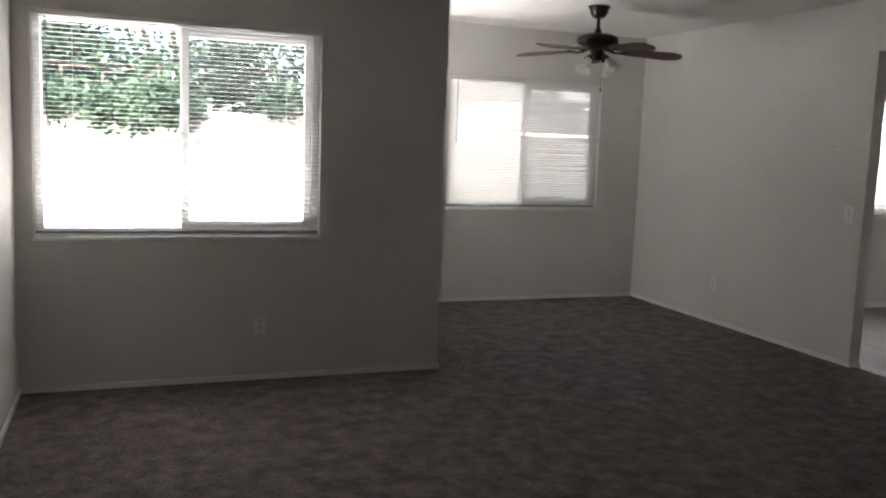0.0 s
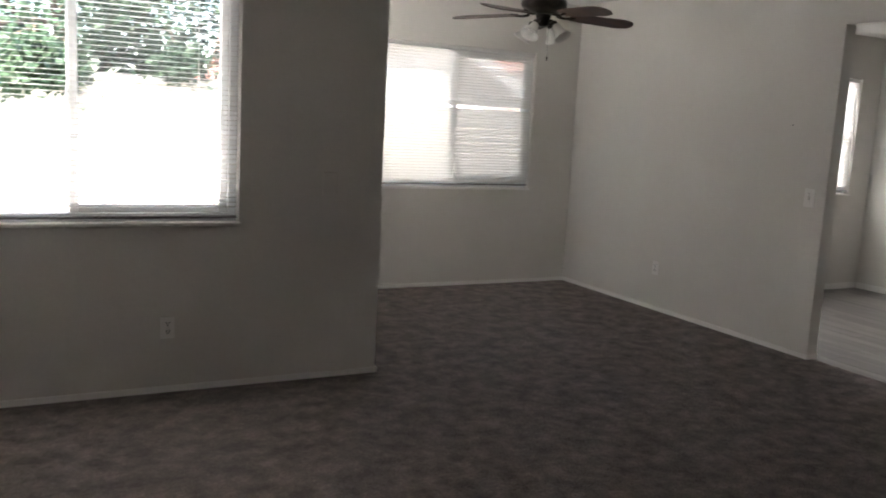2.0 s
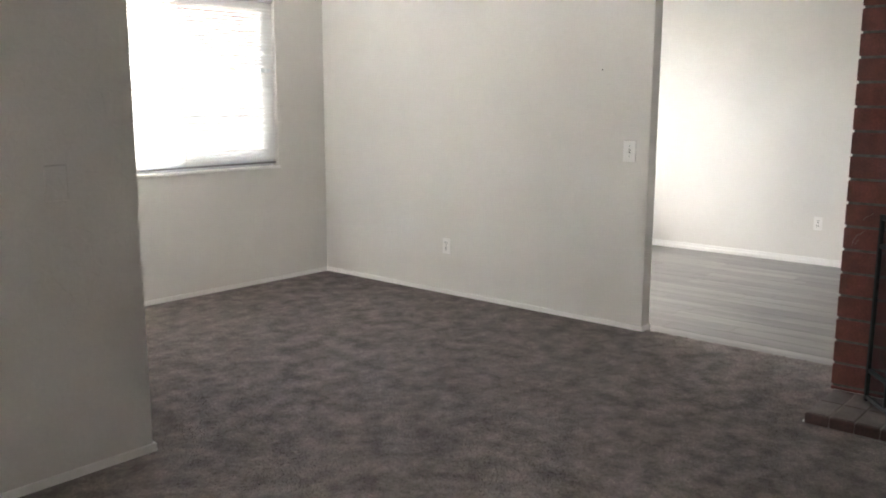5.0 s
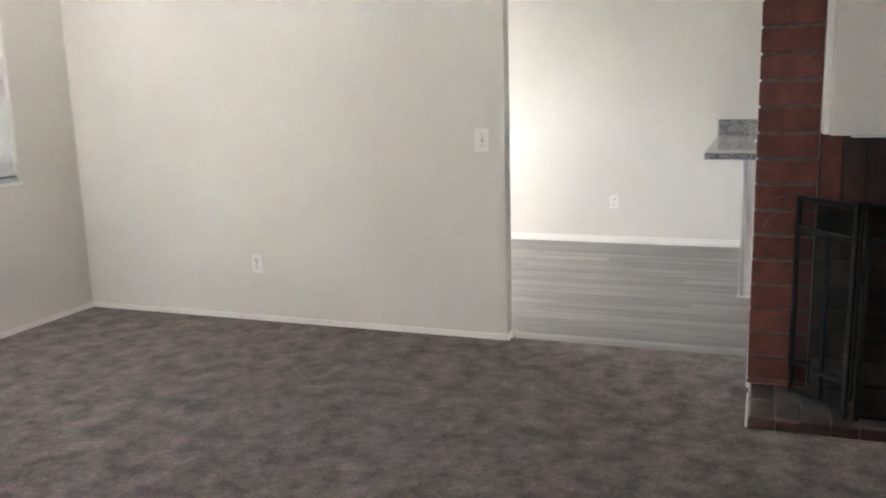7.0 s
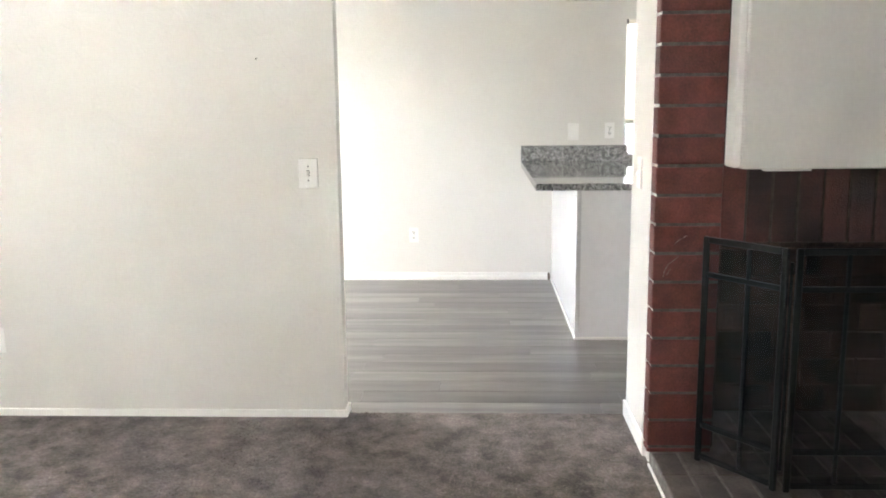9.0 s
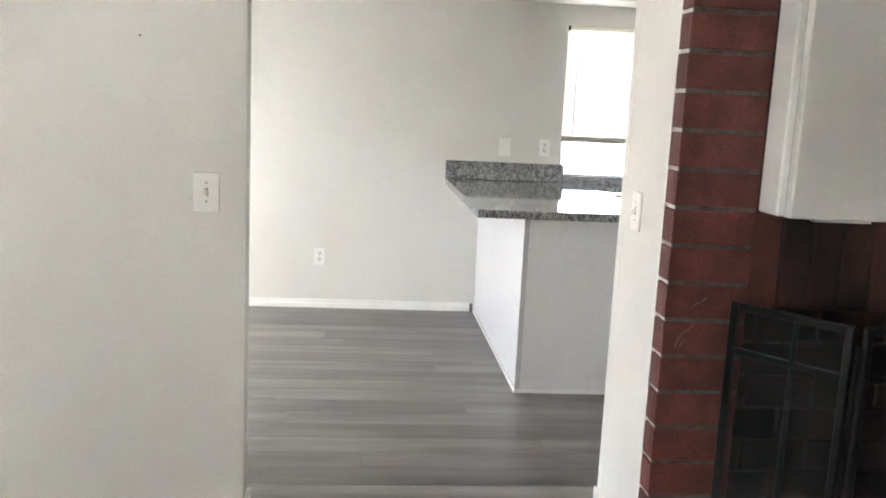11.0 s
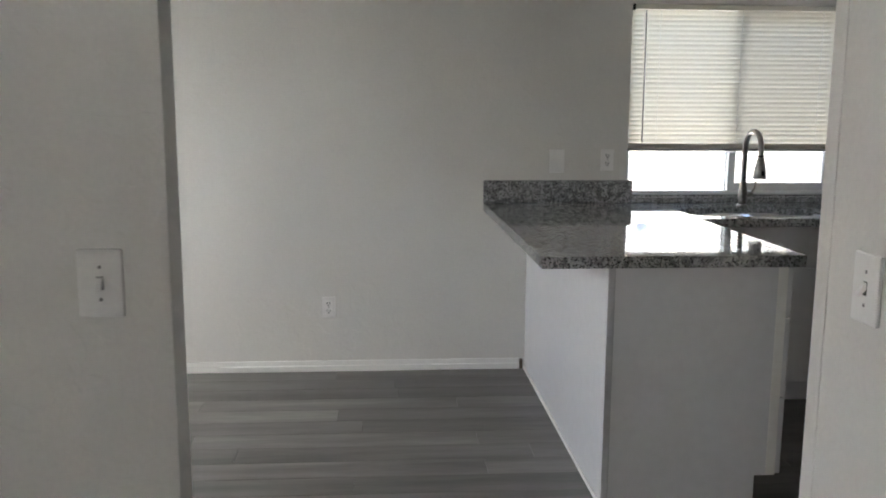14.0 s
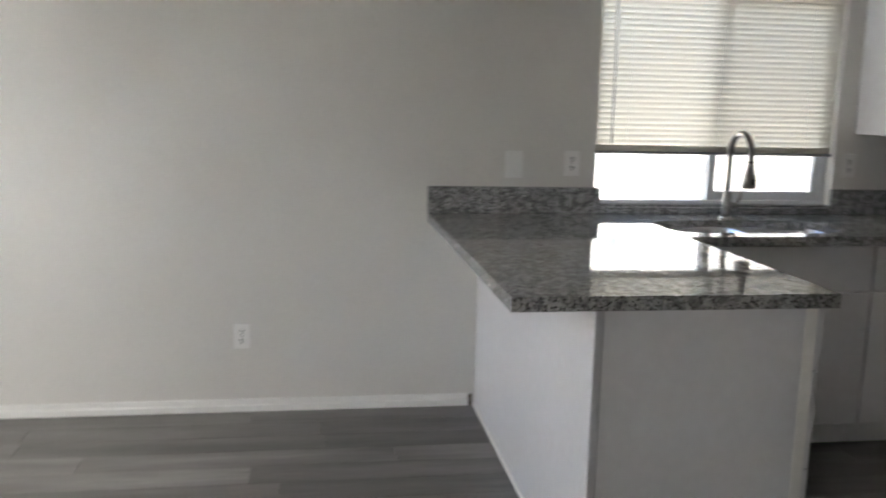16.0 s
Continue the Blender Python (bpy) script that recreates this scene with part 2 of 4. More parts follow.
def frosted():
    m = bpy.data.materials.new("frosted_shade_glass")
    m.use_nodes = True
    b = m.node_tree.nodes["Principled BSDF"]
    b.inputs["Base Color"].default_value = (0.86, 0.85, 0.82, 1)
    b.inputs["Transmission Weight"].default_value, b.inputs["Roughness"].default_value, b.inputs["IOR"].default_value = 0.4, 0.2, 1.35
    nodes, links = m.node_tree.nodes, m.node_tree.links
    trans, mix = nodes.new("ShaderNodeBsdfTranslucent"), nodes.new("ShaderNodeMixShader")
    trans.inputs["Color"].default_value = (0.92, 0.91, 0.88, 1)
    mix.inputs[0].default_value = 0.45
    links.new(b.outputs[0], mix.inputs[1])
    links.new(trans.outputs[0], mix.inputs[2])
    links.new(mix.outputs[0], nodes["Material Output"].inputs["Surface"])
    return m


FROST = frosted()


# ---- building tools ----
def part(name, bm, material, parent=None, label="", smooth=False):
    """Link a bmesh as one mesh object, under a thing or a part."""
    me = bpy.data.meshes.new(name)
    bmesh.ops.recalc_face_normals(bm, faces=bm.faces)
    bm.to_mesh(me)
    bm.free()
    me.materials.append(material)
    if smooth:
        me.shade_smooth()
    ob = new(name, me)
    ob.parent = parent
    if label:
        ob["label"] = label
    return ob


def thing(name, m, label, category, group="", kind=""):
    """An Empty at a thing's base, which carries its parts."""
    ob = new(name)
    ob.matrix_world = m if isinstance(m, Matrix) else Matrix.Translation(m)
    ob.empty_display_size = 0.05
    return tagged(ob, label, category, group, kind)


def box(x0, y0, z0, x1, y1, z1, bevel=0.0, bm=None, segments=1):
    """A box between two corners, with its edges rounded by bevel."""
    one = bmesh.new() if bm is None or bevel else bm
    v = [one.verts.new((x, y, z)) for x in (x0, x1) for y in (y0, y1) for z in (z0, z1)]
    for f in ((0, 1, 3, 2), (4, 6, 7, 5), (0, 4, 5, 1), (2, 3, 7, 6), (0, 2, 6, 4), (1, 5, 7, 3)):
        one.faces.new([v[i] for i in f])
    if bevel:
        bmesh.ops.bevel(one, geom=one.edges[:], offset=bevel, segments=segments, affect="EDGES", profile=0.5)
        if bm is not None:
            me = bpy.data.meshes.new("joined")
            one.to_mesh(me)
            one.free()
            bm.from_mesh(me)
            bpy.data.meshes.remove(me)
            return bm
    return one


def lathe(profile, steps=24, bm=None, m=None):
    """A round body from rows of (radius, height)."""
    bm = bm or bmesh.new()
    rings = []
    for r, z in profile:
        ring = []
        for i in range(steps):
            a = 2 * math.pi * i / steps
            p = Vector((r * math.cos(a), r * math.sin(a), z))
            ring.append(bm.verts.new(m @ p if m else p))
        rings.append(ring)
    for a, b in zip(rings, rings[1:]):
        for i in range(steps):
            bm.faces.new((a[i], a[(i + 1) % steps], b[(i + 1) % steps], b[i]))
    if profile[0][0] > 0.0005:
        bm.faces.new(rings[0][::-1])
    if profile[-1][0] > 0.0005:
        bm.faces.new(rings[-1])
    return bm


def tube(points, radii, steps=12, bm=None):
    """A round pipe along points."""
    bm = bm or bmesh.new()
    points = [Vector(p) for p in points]
    rings = []
    side = None
    for i, p in enumerate(points):
        way = (points[min(i + 1, len(points) - 1)] - points[max(i - 1, 0)]).normalized()
        if side is None:
            side = way.orthogonal().normalized()
        side = (side - way * side.dot(way)).normalized()
        other = way.cross(side)
        r = radii[i] if isinstance(radii, (list, tuple)) else radii
        rings.append([bm.verts.new(p + r * (math.cos(2 * math.pi * k / steps) * side + math.sin(2 * math.pi * k / steps) * other)) for k in range(steps)])
    for a, b in zip(rings, rings[1:]):
        for k in range(steps):
            bm.faces.new((a[k], a[(k + 1) % steps], b[(k + 1) % steps], b[k]))
    bm.faces.new(rings[0][::-1])
    bm.faces.new(rings[-1])
    return bm


def prism(points, way):
    """A flat outline drawn out along way."""
    bm = bmesh.new()
    a = [bm.verts.new(p) for p in points]
    b = [bm.verts.new(Vector(p) + Vector(way)) for p in points]
    bm.faces.new(a)
    bm.faces.new(b[::-1])
    for i in range(len(a)):
        bm.faces.new((a[i], a[i - 1], b[i - 1], b[i]))
    return bm


PIECES = {}


def piece(name, size, material, parent, at, turn=(0, 0, 0), bevel=0.003):
    """A brick or plank of its own, centred at a place; alike ones share a mesh."""
    key = (name, tuple(round(s, 3) for s in size), material.name)
    if key not in PIECES:
        bm = box(-size[0] / 2, -size[1] / 2, -size[2] / 2, size[0] / 2, size[1] / 2, size[2] / 2, bevel)
        bmesh.ops.recalc_face_normals(bm, faces=bm.faces)
        me = bpy.data.meshes.new(name)
        bm.to_mesh(me)
        bm.free()
        me.materials.append(material)
        PIECES[key] = me
    ob = new(name, PIECES[key])
    ob.parent = parent
    ob.matrix_basis = pose(*at, *turn)
    return ob


def wall(name, x0, y0, x1, y1, z1, openings=(), label="warm white painted wall with a light knockdown texture"):
    """A wall with thickness; openings are (start, end, bottom, top) along its longer side."""
    bm = bmesh.new()
    along_x = (x1 - x0) > (y1 - y0)
    lo, hi = (x0, x1) if along_x else (y0, y1)

    def add(a, b, c, d):
        if b - a > 0.001 and d - c > 0.001:
            if along_x:
                box(a, y0, c, b, y1, d, bm=bm)
            else:
                box(x0, a, c, x1, b, d, bm=bm)
    at = lo
    for a, b, c, d in openings:
        add(at, a, -0.05, z1)
        add(a, b, -0.05, c)
        add(a, b, d, z1)
        at = b
    add(at, hi, -0.05, z1)
    return tagged(part(name, bm, PAINT), label, "wall", kind="structure")


# ---- plan ----
WEST, SOUTH = -0.15, -1.6
NORTH_A, NORTH_B, EAST = 5.772, 7.987, 5.237     # window wall, far window wall, partition to the kitchen
END_A = 2.339                                     # free end of the first window wall
KEAST, KNORTH, KSOUTH = 8.18, 7.0, 0.9            # kitchen walls
T = 0.14
ADDED_WIN = (6.52, 7.32, 1.12, 2.04)                    # side window of the bay, unseen and added for light: from, to, bottom, top
PART_T = 0.095
OPEN_S, OPEN_N, OPEN_Z = 3.914, 5.158, 2.21        # opening to the kitchen
CEIL, KCEIL = 2.57, 2.48
WIN1 = (-0.055, 1.535, 0.885, 2.125)
WIN2 = (3.195, 4.768, 0.885, 2.107)
WIN3 = (2.275, 3.467, 0.945, 1.957)
WIN4 = (5.75, 7.90, 0.955, 2.07)

wall("wall_north_a", WEST - T, NORTH_A, END_A, NORTH_A + T, 2.75, [WIN1])
wall("wall_return", END_A - T, NORTH_A + T, END_A, NORTH_B + T, 2.75, [ADDED_WIN])
wall("wall_north_b", END_A, NORTH_B, EAST + PART_T, NORTH_B + T, 2.75, [WIN2])
wall("wall_west", WEST - T, SOUTH - T, WEST, NORTH_A, 2.75)
wall("wall_south", WEST, SOUTH - T, KEAST + T, SOUTH, 2.75)
wall("wall_partition", EAST, OPEN_S, EAST + PART_T, NORTH_B, 2.75, [(OPEN_S, OPEN_N, -0.05, OPEN_Z)])
wall("wall_partition_south", EAST, SOUTH, EAST + 0.045, OPEN_S, 2.75)
wall("wall_kitchen_east", KEAST, SOUTH, KEAST + T, KNORTH, 2.75, [WIN3])
wall("wall_kitchen_north", EAST + PART_T, KNORTH, KEAST + T, KNORTH + T, 2.75, [WIN4])
wall("wall_kitchen_south", EAST + 0.045, KSOUTH - T, KEAST, KSOUTH, 2.75)

bm = box(WEST, SOUTH, CEIL, EAST, NORTH_A, CEIL + 0.1)
box(END_A, NORTH_A, CEIL, EAST, NORTH_B, CEIL + 0.1, bm=bm)
tagged(part("ceiling_living", bm, CEILING), "off-white textured ceiling", "ceiling", kind="structure")
tagged(part("ceiling_kitchen", box(EAST + 0.046, KSOUTH, KCEIL, KEAST, KNORTH, KCEIL + 0.1), CEILING), "off-white kitchen ceiling", "ceiling", kind="structure")
tagged(part("soffit", box(7.85, KSOUTH, 2.09, KEAST - 0.002, 3.92, KCEIL - 0.002, 0.004), PAINT), "white boxed soffit over the kitchen counter", "soffit", kind="structure")
bm = box(WEST - 0.6, SOUTH - 0.6, 2.76, END_A - 0.1, NORTH_A + 0.6, 2.90)
box(END_A - 0.1, SOUTH - 0.6, 2.76, KEAST + 0.6, NORTH_B + 0.6, 2.90, bm=bm)
tagged(part("roof", bm, TILE_ROOF), "flat overhanging roof of the house", "roof", kind="structure")

bm = box(WEST, SOUTH, -0.05, EAST + 0.045, NORTH_A, 0.006)
box(END_A, NORTH_A, -0.05, EAST, NORTH_B, 0.006, bm=bm)
tagged(part("floor_carpet", bm, CARPET), "dark taupe cut-pile carpet with foot marks", "carpet", kind="structure")


def carpet_pile(count, seed):
    """Short leaning tufts of yarn over the walked carpet, one triangle each."""
    rng = np.random.default_rng(seed)
    x, y = rng.uniform(WEST + 0.02, EAST + 0.05, count), rng.uniform(0.4, NORTH_B - 0.02, count)
    keep = (y < NORTH_A - 0.02) | (x > END_A + 0.02)
    keep &= ~((x > 4.34) & (y < 3.93)) & ~((x > EAST - 0.02) & ((y < OPEN_S) | (y > OPEN_N)))
    x, y = x[keep], y[keep]
    n = len(x)
    turn, lean, tall, half = rng.uniform(0, 2 * math.pi, n), rng.uniform(0, 2 * math.pi, n), rng.uniform(0.0025, 0.0065, n), rng.uniform(0.002, 0.0042, n)
    base = np.full(n, 0.0045)
    dx, dy = half * np.cos(turn), half * np.sin(turn)
    co = np.empty((n, 3, 3))
    co[:, 0] = np.stack([x - dx, y - dy, base], 1)
    co[:, 1] = np.stack([x + dx, y + dy, base], 1)
    co[:, 2] = np.stack([x + tall * 0.6 * np.cos(lean), y + tall * 0.6 * np.sin(lean), base + tall], 1)
    me = bpy.data.meshes.new("carpet_pile")
    me.vertices.add(3 * n)
    me.vertices.foreach_set("co", co.reshape(-1))
    me.loops.add(3 * n)
    me.loops.foreach_set("vertex_index", np.arange(3 * n, dtype=np.int32))
    me.polygons.add(n)
    me.polygons.foreach_set("loop_start", np.arange(0, 3 * n, 3, dtype=np.int32))
    me.update(calc_edges=True)
    me.materials.append(PILE)
    return tagged(new("carpet_pile", me), "short taupe yarn tufts of the cut-pile carpet", "carpet pile", kind="stuff")


carpet_pile(700000, 21)
plank_floor = tagged(part("floor_kitchen", box(EAST + 0.046, KSOUTH, -0.05, KEAST, KNORTH, -0.004), JOINT), "grey wood-look vinyl plank floor", "floor", kind="structure")


def skirting(name, x0, y0, x1, y1, side, high, stepped=False):
    """A skirting board along a wall; side: the way into the room."""
    bm = bmesh.new()
    sx, sy = side
    for depth, top in (((0.016, high * 0.55), (0.009, high)) if stepped else ((0.012, high),)):
        a = (min(x0, x1, x0 + sx * depth), min(y0, y1, y0 + sy * depth))
        b = (max(x0, x1, x0 + sx * depth), max(y0, y1, y0 + sy * depth))
        box(a[0], a[1], 0.0, b[0], b[1], top, 0.003, bm, 2)
    return tagged(part(name, bm, TRIM), "white painted wooden skirting board", "baseboard", kind="structure")


skirting("baseboard_1", WEST, NORTH_A - 0.001, END_A + 0.011, NORTH_A - 0.001, (0, -1), 0.039)
skirting("baseboard_2", END_A + 0.001, NORTH_A + 0.001, END_A + 0.001, NORTH_B - 0.002, (1, 0), 0.039)
skirting("baseboard_3", END_A + 0.014, NORTH_B - 0.001, EAST - 0.014, NORTH_B - 0.001, (0, -1), 0.039)
skirting("baseboard_4", EAST - 0.001, OPEN_N - 0.004, EAST - 0.001, NORTH_B - 0.002, (-1, 0), 0.039)
skirting("baseboard_5", WEST + 0.001, SOUTH + 0.002, WEST + 0.001, NORTH_A - 0.015, (1, 0), 0.039)
skirting("baseboard_6", 4.840, OPEN_S + 0.001, EAST + 0.046, OPEN_S + 0.001, (0, 1), 0.075)
skirting("baseboard_7", KEAST - 0.001, 4.030, KEAST - 0.001, KNORTH - 0.002, (-1, 0), 0.06, True)
skirting("baseboard_8", EAST + PART_T + 0.02, KNORTH - 0.001, KEAST - 0.018, KNORTH - 0.001, (0, -1), 0.06, True)
skirting("baseboard_9", EAST + PART_T + 0.001, OPEN_N + 0.005, EAST + PART_T + 0.001, KNORTH - 0.018, (1, 0), 0.06, True)

skirting("baseboard_10", EAST - 0.012, OPEN_N - 0.001, EAST + PART_T, OPEN_N - 0.001, (0, -1), 0.039)
tagged(part("trim_end", box(KEAST - 0.016, 4.012, 0.0, KEAST - 0.001, 4.0295, 0.055, 0.003), BARK), "raw brown cut end of a skirting board", "trim", kind="structure")


# ---- windows and blinds ----
def ring(bm, x0, z0, x1, z1, wide, y0, y1, bevel=0.004):
    """Four mitre-less bars round a rectangle."""
    box(x0, y0, z0, x0 + wide, y1, z1, bevel, bm)
    box(x1 - wide, y0, z0, x1, y1, z1, bevel, bm)
    box(x0 + wide, y0, z0, x1 - wide, y1, z0 + wide, bevel, bm)
    box(x0 + wide, y0, z1 - wide, x1 - wide, y1, z1, bevel, bm)
    return bm


def pane(name, x0, z0, x1, z1, y, material, parent, label=""):
    ob = part(name, box(x0, y, z0, x1, y + 0.003, z1), material, parent, label)
    ob.visible_shadow = False
    return ob


def window(name, m, w, h, label, hung=False, sill=True, sticker=True, insect=True, rim=0.045):
    """A white vinyl window in its opening: x across, y outwards, z up from the opening's lower corner."""
    win = thing(name, m, label, "window", kind="structure")
    frame_y0, frame_y1 = 0.055, 0.125
    part("window_frame", ring(bmesh.new(), 0.002, 0.002, w - 0.002, h - 0.002, rim, frame_y0, frame_y1), VINYL, win)
    if hung:
        mid = h * 0.49
        part("meeting_rail", box(0.047, 0.062, mid - 0.02, w - 0.047, 0.118, mid + 0.02, 0.004), VINYL, win)
        lower = part("sash", ring(bmesh.new(), 0.048, 0.048, w - 0.048, mid - 0.021, 0.035, 0.065, 0.09), VINYL, win)
        pane("pane", 0.06, mid + 0.02, w - 0.06, h - 0.05, 0.10, GLASS, win)
        pane("pane", 0.084, 0.084, w - 0.084, mid - 0.057, 0.075, GLASS, lower)
    else:
        mid = w * 0.502
        part("meeting_stile", box(mid - 0.02, 0.092, rim + 0.002, mid + 0.016, 0.118, h - rim - 0.002, 0.004), VINYL, win)
        sash = part("sash", ring(bmesh.new(), mid - 0.016, rim + 0.003, w - rim - 0.003, h - rim - 0.003, 0.042, 0.062, 0.089), VINYL, win, "sliding sash")
        pane("pane", rim + 0.003, rim + 0.003, mid - 0.018, h - rim - 0.003, 0.105, GLASS, win)
        pane("pane", mid + 0.026, rim + 0.045, w - rim - 0.045, h - rim - 0.045, 0.075, GLASS, sash)
        part("latch", box(mid - 0.03, 0.052, h * 0.46, mid - 0.012, 0.0615, h * 0.46 + 0.07, 0.003), VINYL, win, "white window latch")
        part("sash_pull", box(w - 0.107, 0.054, 0.105, w - 0.097, 0.0615, 0.15, 0.003), WAND, win, "small dark sash pull")
        if insect:
            pane("insect_screen", mid + 0.01, rim + 0.005, w - rim - 0.005, h - rim - 0.005, 0.122, SCREEN, win, "grey insect screen")
        if sticker:
            part("sticker", box(0.095, 0.1015, 0.094, 0.165, 0.1035, 0.146), STICKER, win, "pale blue paper sticker on the glass")
    if sill:
        part("window_sill", box(-0.012, -0.014, -0.016, w + 0.012, 0.054, 0.004, 0.003), TRIM, win, "white painted sill board")
    return win


def slat_mesh(length, tilt, material, width=0.0265, name="slat"):
    """A shallowly curved strip, tilted about its length."""
    bm = bmesh.new()
    rows = []
    c, s = math.cos(radians(tilt)), math.sin(radians(tilt))
    for k in range(5):
        u = (k / 4 - 0.5) * width
        v = 0.0022 * (1 - (2 * u / width) ** 2)
        y, z = u * c - v * s, u * s + v * c
        rows.append((bm.verts.new((0, y, z)), bm.verts.new((length, y, z))))
    for a, b in zip(rows, rows[1:]):
        bm.faces.new((a[0], a[1], b[1], b[0]))
    me = bpy.data.meshes.new(name)
    bm.to_mesh(me)
    bm.free()
    me.materials.append(material)
    me.shade_smooth()
    return me


def blind(m, w, h, tilt, label, material, bottom=0.0, wand=0.4, pitch=0.0248, short=None, width=0.0265):
    """A mini blind hung in a window opening: x across, y outwards; bottom: how high its lower rail hangs."""
    b = thing("window_blind", m, label, "window blind", group="mini blinds in the windows")
    inset = 0.006
    y = 0.026
    part("headrail", box(inset, 0.006, h - 0.03, w - inset, 0.044, h - 0.003, 0.002), material, b)
    rail_z = bottom + (0.022 if bottom < 0.05 else 0)
    part("bottom_rail", box(inset, y - 0.012, rail_z, w - inset, y + 0.012, rail_z + 0.013, 0.004), RAIL, b, "grey bottom rail")
    top = h - 0.045
    stacked = 0 if bottom < 0.05 else 5
    mesh = slat_mesh(w - 2 * inset, tilt, material, width)
    cut = slat_mesh(short[1], tilt, material, width) if short else None
    z = rail_z + 0.018
    for i in range(stacked):
        o = new("slat", mesh)
        o.parent, o.location = b, (inset, y, z)
        z += 0.0026
    z += 0.008 if stacked else 0.018
    count = int((top - z) / pitch)
    rng = random.Random(7)
    for i in range(count + 1):
        at = top - i * pitch
        o = new("slat", cut if short and abs(at - short[0]) < pitch * 0.5 else mesh)
        o.parent = b
        o.matrix_basis = pose(inset, y + rng.uniform(-0.0008, 0.0008), at, rng.uniform(-0.8, 0.8), rng.uniform(-0.04, 0.04), 0)
    for x in (0.13 * w, 0.5 * w, 0.87 * w):
        for dy in (-0.0135, 0.0135):
            part("ladder_cord", box(x, y + dy - 0.0006, rail_z + 0.012, x + 0.0014, y + dy + 0.0006, h - 0.03), CORD, b)
    part("tilt_wand", tube([(0.075, 0.004, h - 0.035), (0.077, 0.0035, h - wand * 0.5), (0.078, 0.0035, h - wand)], 0.0035, 8), WAND, b, "dark clear plastic tilt wand", True)
    part("bracket", box(-0.001 + inset, 0.003, h - 0.033, 0.016, 0.046, h - 0.001), IRON if bottom else VINYL, b)
    return b


def opening_pose(x, y, z, turn=0):
    return pose(x, y, z, 0, 0, turn)


M1 = opening_pose(WIN1[0], NORTH_A, WIN1[2])
window("window_1", M1, WIN1[1] - WIN1[0], WIN1[3] - WIN1[2], "white vinyl sliding window with an insect screen on one half")
blind(M1, WIN1[1] - WIN1[0], WIN1[3] - WIN1[2], 3, "white mini blind with its slats open over a bright garden window", SLAT, wand=0.62)
M2 = opening_pose(WIN2[0], NORTH_B, WIN2[2])
window("window_2", M2, WIN2[1] - WIN2[0], WIN2[3] - WIN2[2], "white vinyl sliding window in the far wall")
blind(M2, WIN2[1] - WIN2[0], WIN2[3] - WIN2[2], 57, "white mini blind with half closed slats and one short slat", SLAT, wand=0.62, short=(0.715, 0.69), width=0.028)
# Added window and blind, never in view, to let light onto the partition.
window("added_window", opening_pose(END_A, ADDED_WIN[0], ADDED_WIN[2], 90), ADDED_WIN[1] - ADDED_WIN[0], ADDED_WIN[3] - ADDED_WIN[2], "unseen white vinyl sliding window added in the bay's side wall for light", sticker=False)
blind(opening_pose(END_A, ADDED_WIN[0], ADDED_WIN[2], 90), ADDED_WIN[1] - ADDED_WIN[0], ADDED_WIN[3] - ADDED_WIN[2], -58, "white mini blind with tilted slats in the bay's added unseen window", SLAT, wand=0.5, width=0.0285)
M3 = opening_pose(KEAST, WIN3[1], WIN3[2], -90)
window("window_3", M3, WIN3[1] - WIN3[0], WIN3[3] - WIN3[2], "white vinyl sliding window over the kitchen sink", sill=False, rim=0.026)
blind(M3, WIN3[1] - WIN3[0], WIN3[3] - WIN3[2], -74, "ivory mini blind, closed and drawn partly up over the sink", CREAM_SLAT, bottom=0.245, wand=0.72, width=0.0295)
M4 = opening_pose(WIN4[0], KNORTH, WIN4[2])
window("window_4", M4, WIN4[1] - WIN4[0], WIN4[3] - WIN4[2], "white vinyl hung window in the dining area", hung=True)
blind(M4, WIN4[1] - WIN4[0], WIN4[3] - WIN4[2], 60, "white mini blind with half open slats in the dining area", SLAT, wand=0.5)


# ---- plates ----
def outlet(m, group="double outlets"):
    o = thing("wall_outlet", m, "white plastic double outlet with a flat cover plate", "outlet", group)
    part("cover_plate", box(-0.036, -0.006, -0.058, 0.036, 0.0, 0.058, 0.003, segments=2), PLATE, o)
    for z in (0.0205, -0.0205):
        r = part("receptacle", box(-0.017, -0.0085, z - 0.0145, 0.017, -0.006, z + 0.0145, 0.002), PLATE, o)
        for x0, x1, low, up in ((-0.0095, -0.0053, -0.001, 0.0095), (0.0053, 0.0095, -0.001, 0.008), (-0.0034, 0.0034, -0.0115, -0.0048)):
            part("contact_slot", box(x0, -0.0092, z + low, x1, -0.0084, z + up), SLOT, r, "dark contact slot")
    part("screw", box(-0.0025, -0.0075, -0.0025, 0.0025, -0.006, 0.0025, 0.0008), CHROME, o)
    return o


def switch(m, blank=False, label="white plastic toggle light switch with painted screws", face=PLATE):
    o = thing("light_switch", m, label, "light switch" if not blank else "wall plate")
    part("cover_plate", box(-0.041, -0.008, -0.063, 0.041, 0.0, 0.063, 0.0035, segments=3), face, o)
    if not blank:
        part("surround", box(-0.0060, -0.0082, -0.0125, 0.0060, -0.0068, 0.0125), GAP, o, "shadow gap round the toggle")
        lever = prism([(-0.0048, -0.0078, 0.011), (-0.0048, -0.0088, -0.003), (-0.0048, -0.021, -0.014), (-0.0048, -0.0225, -0.009), (-0.0048, -0.012, 0.010)], (0.0096, 0, 0))
        part("toggle", lever, PLATE, o)
    for z in (0.030, -0.030):
        part("screw", box(-0.0032, -0.0088, z - 0.0032, 0.0032, -0.007, z + 0.0032, 0.001), CHROME if not blank else face, o)
    return o


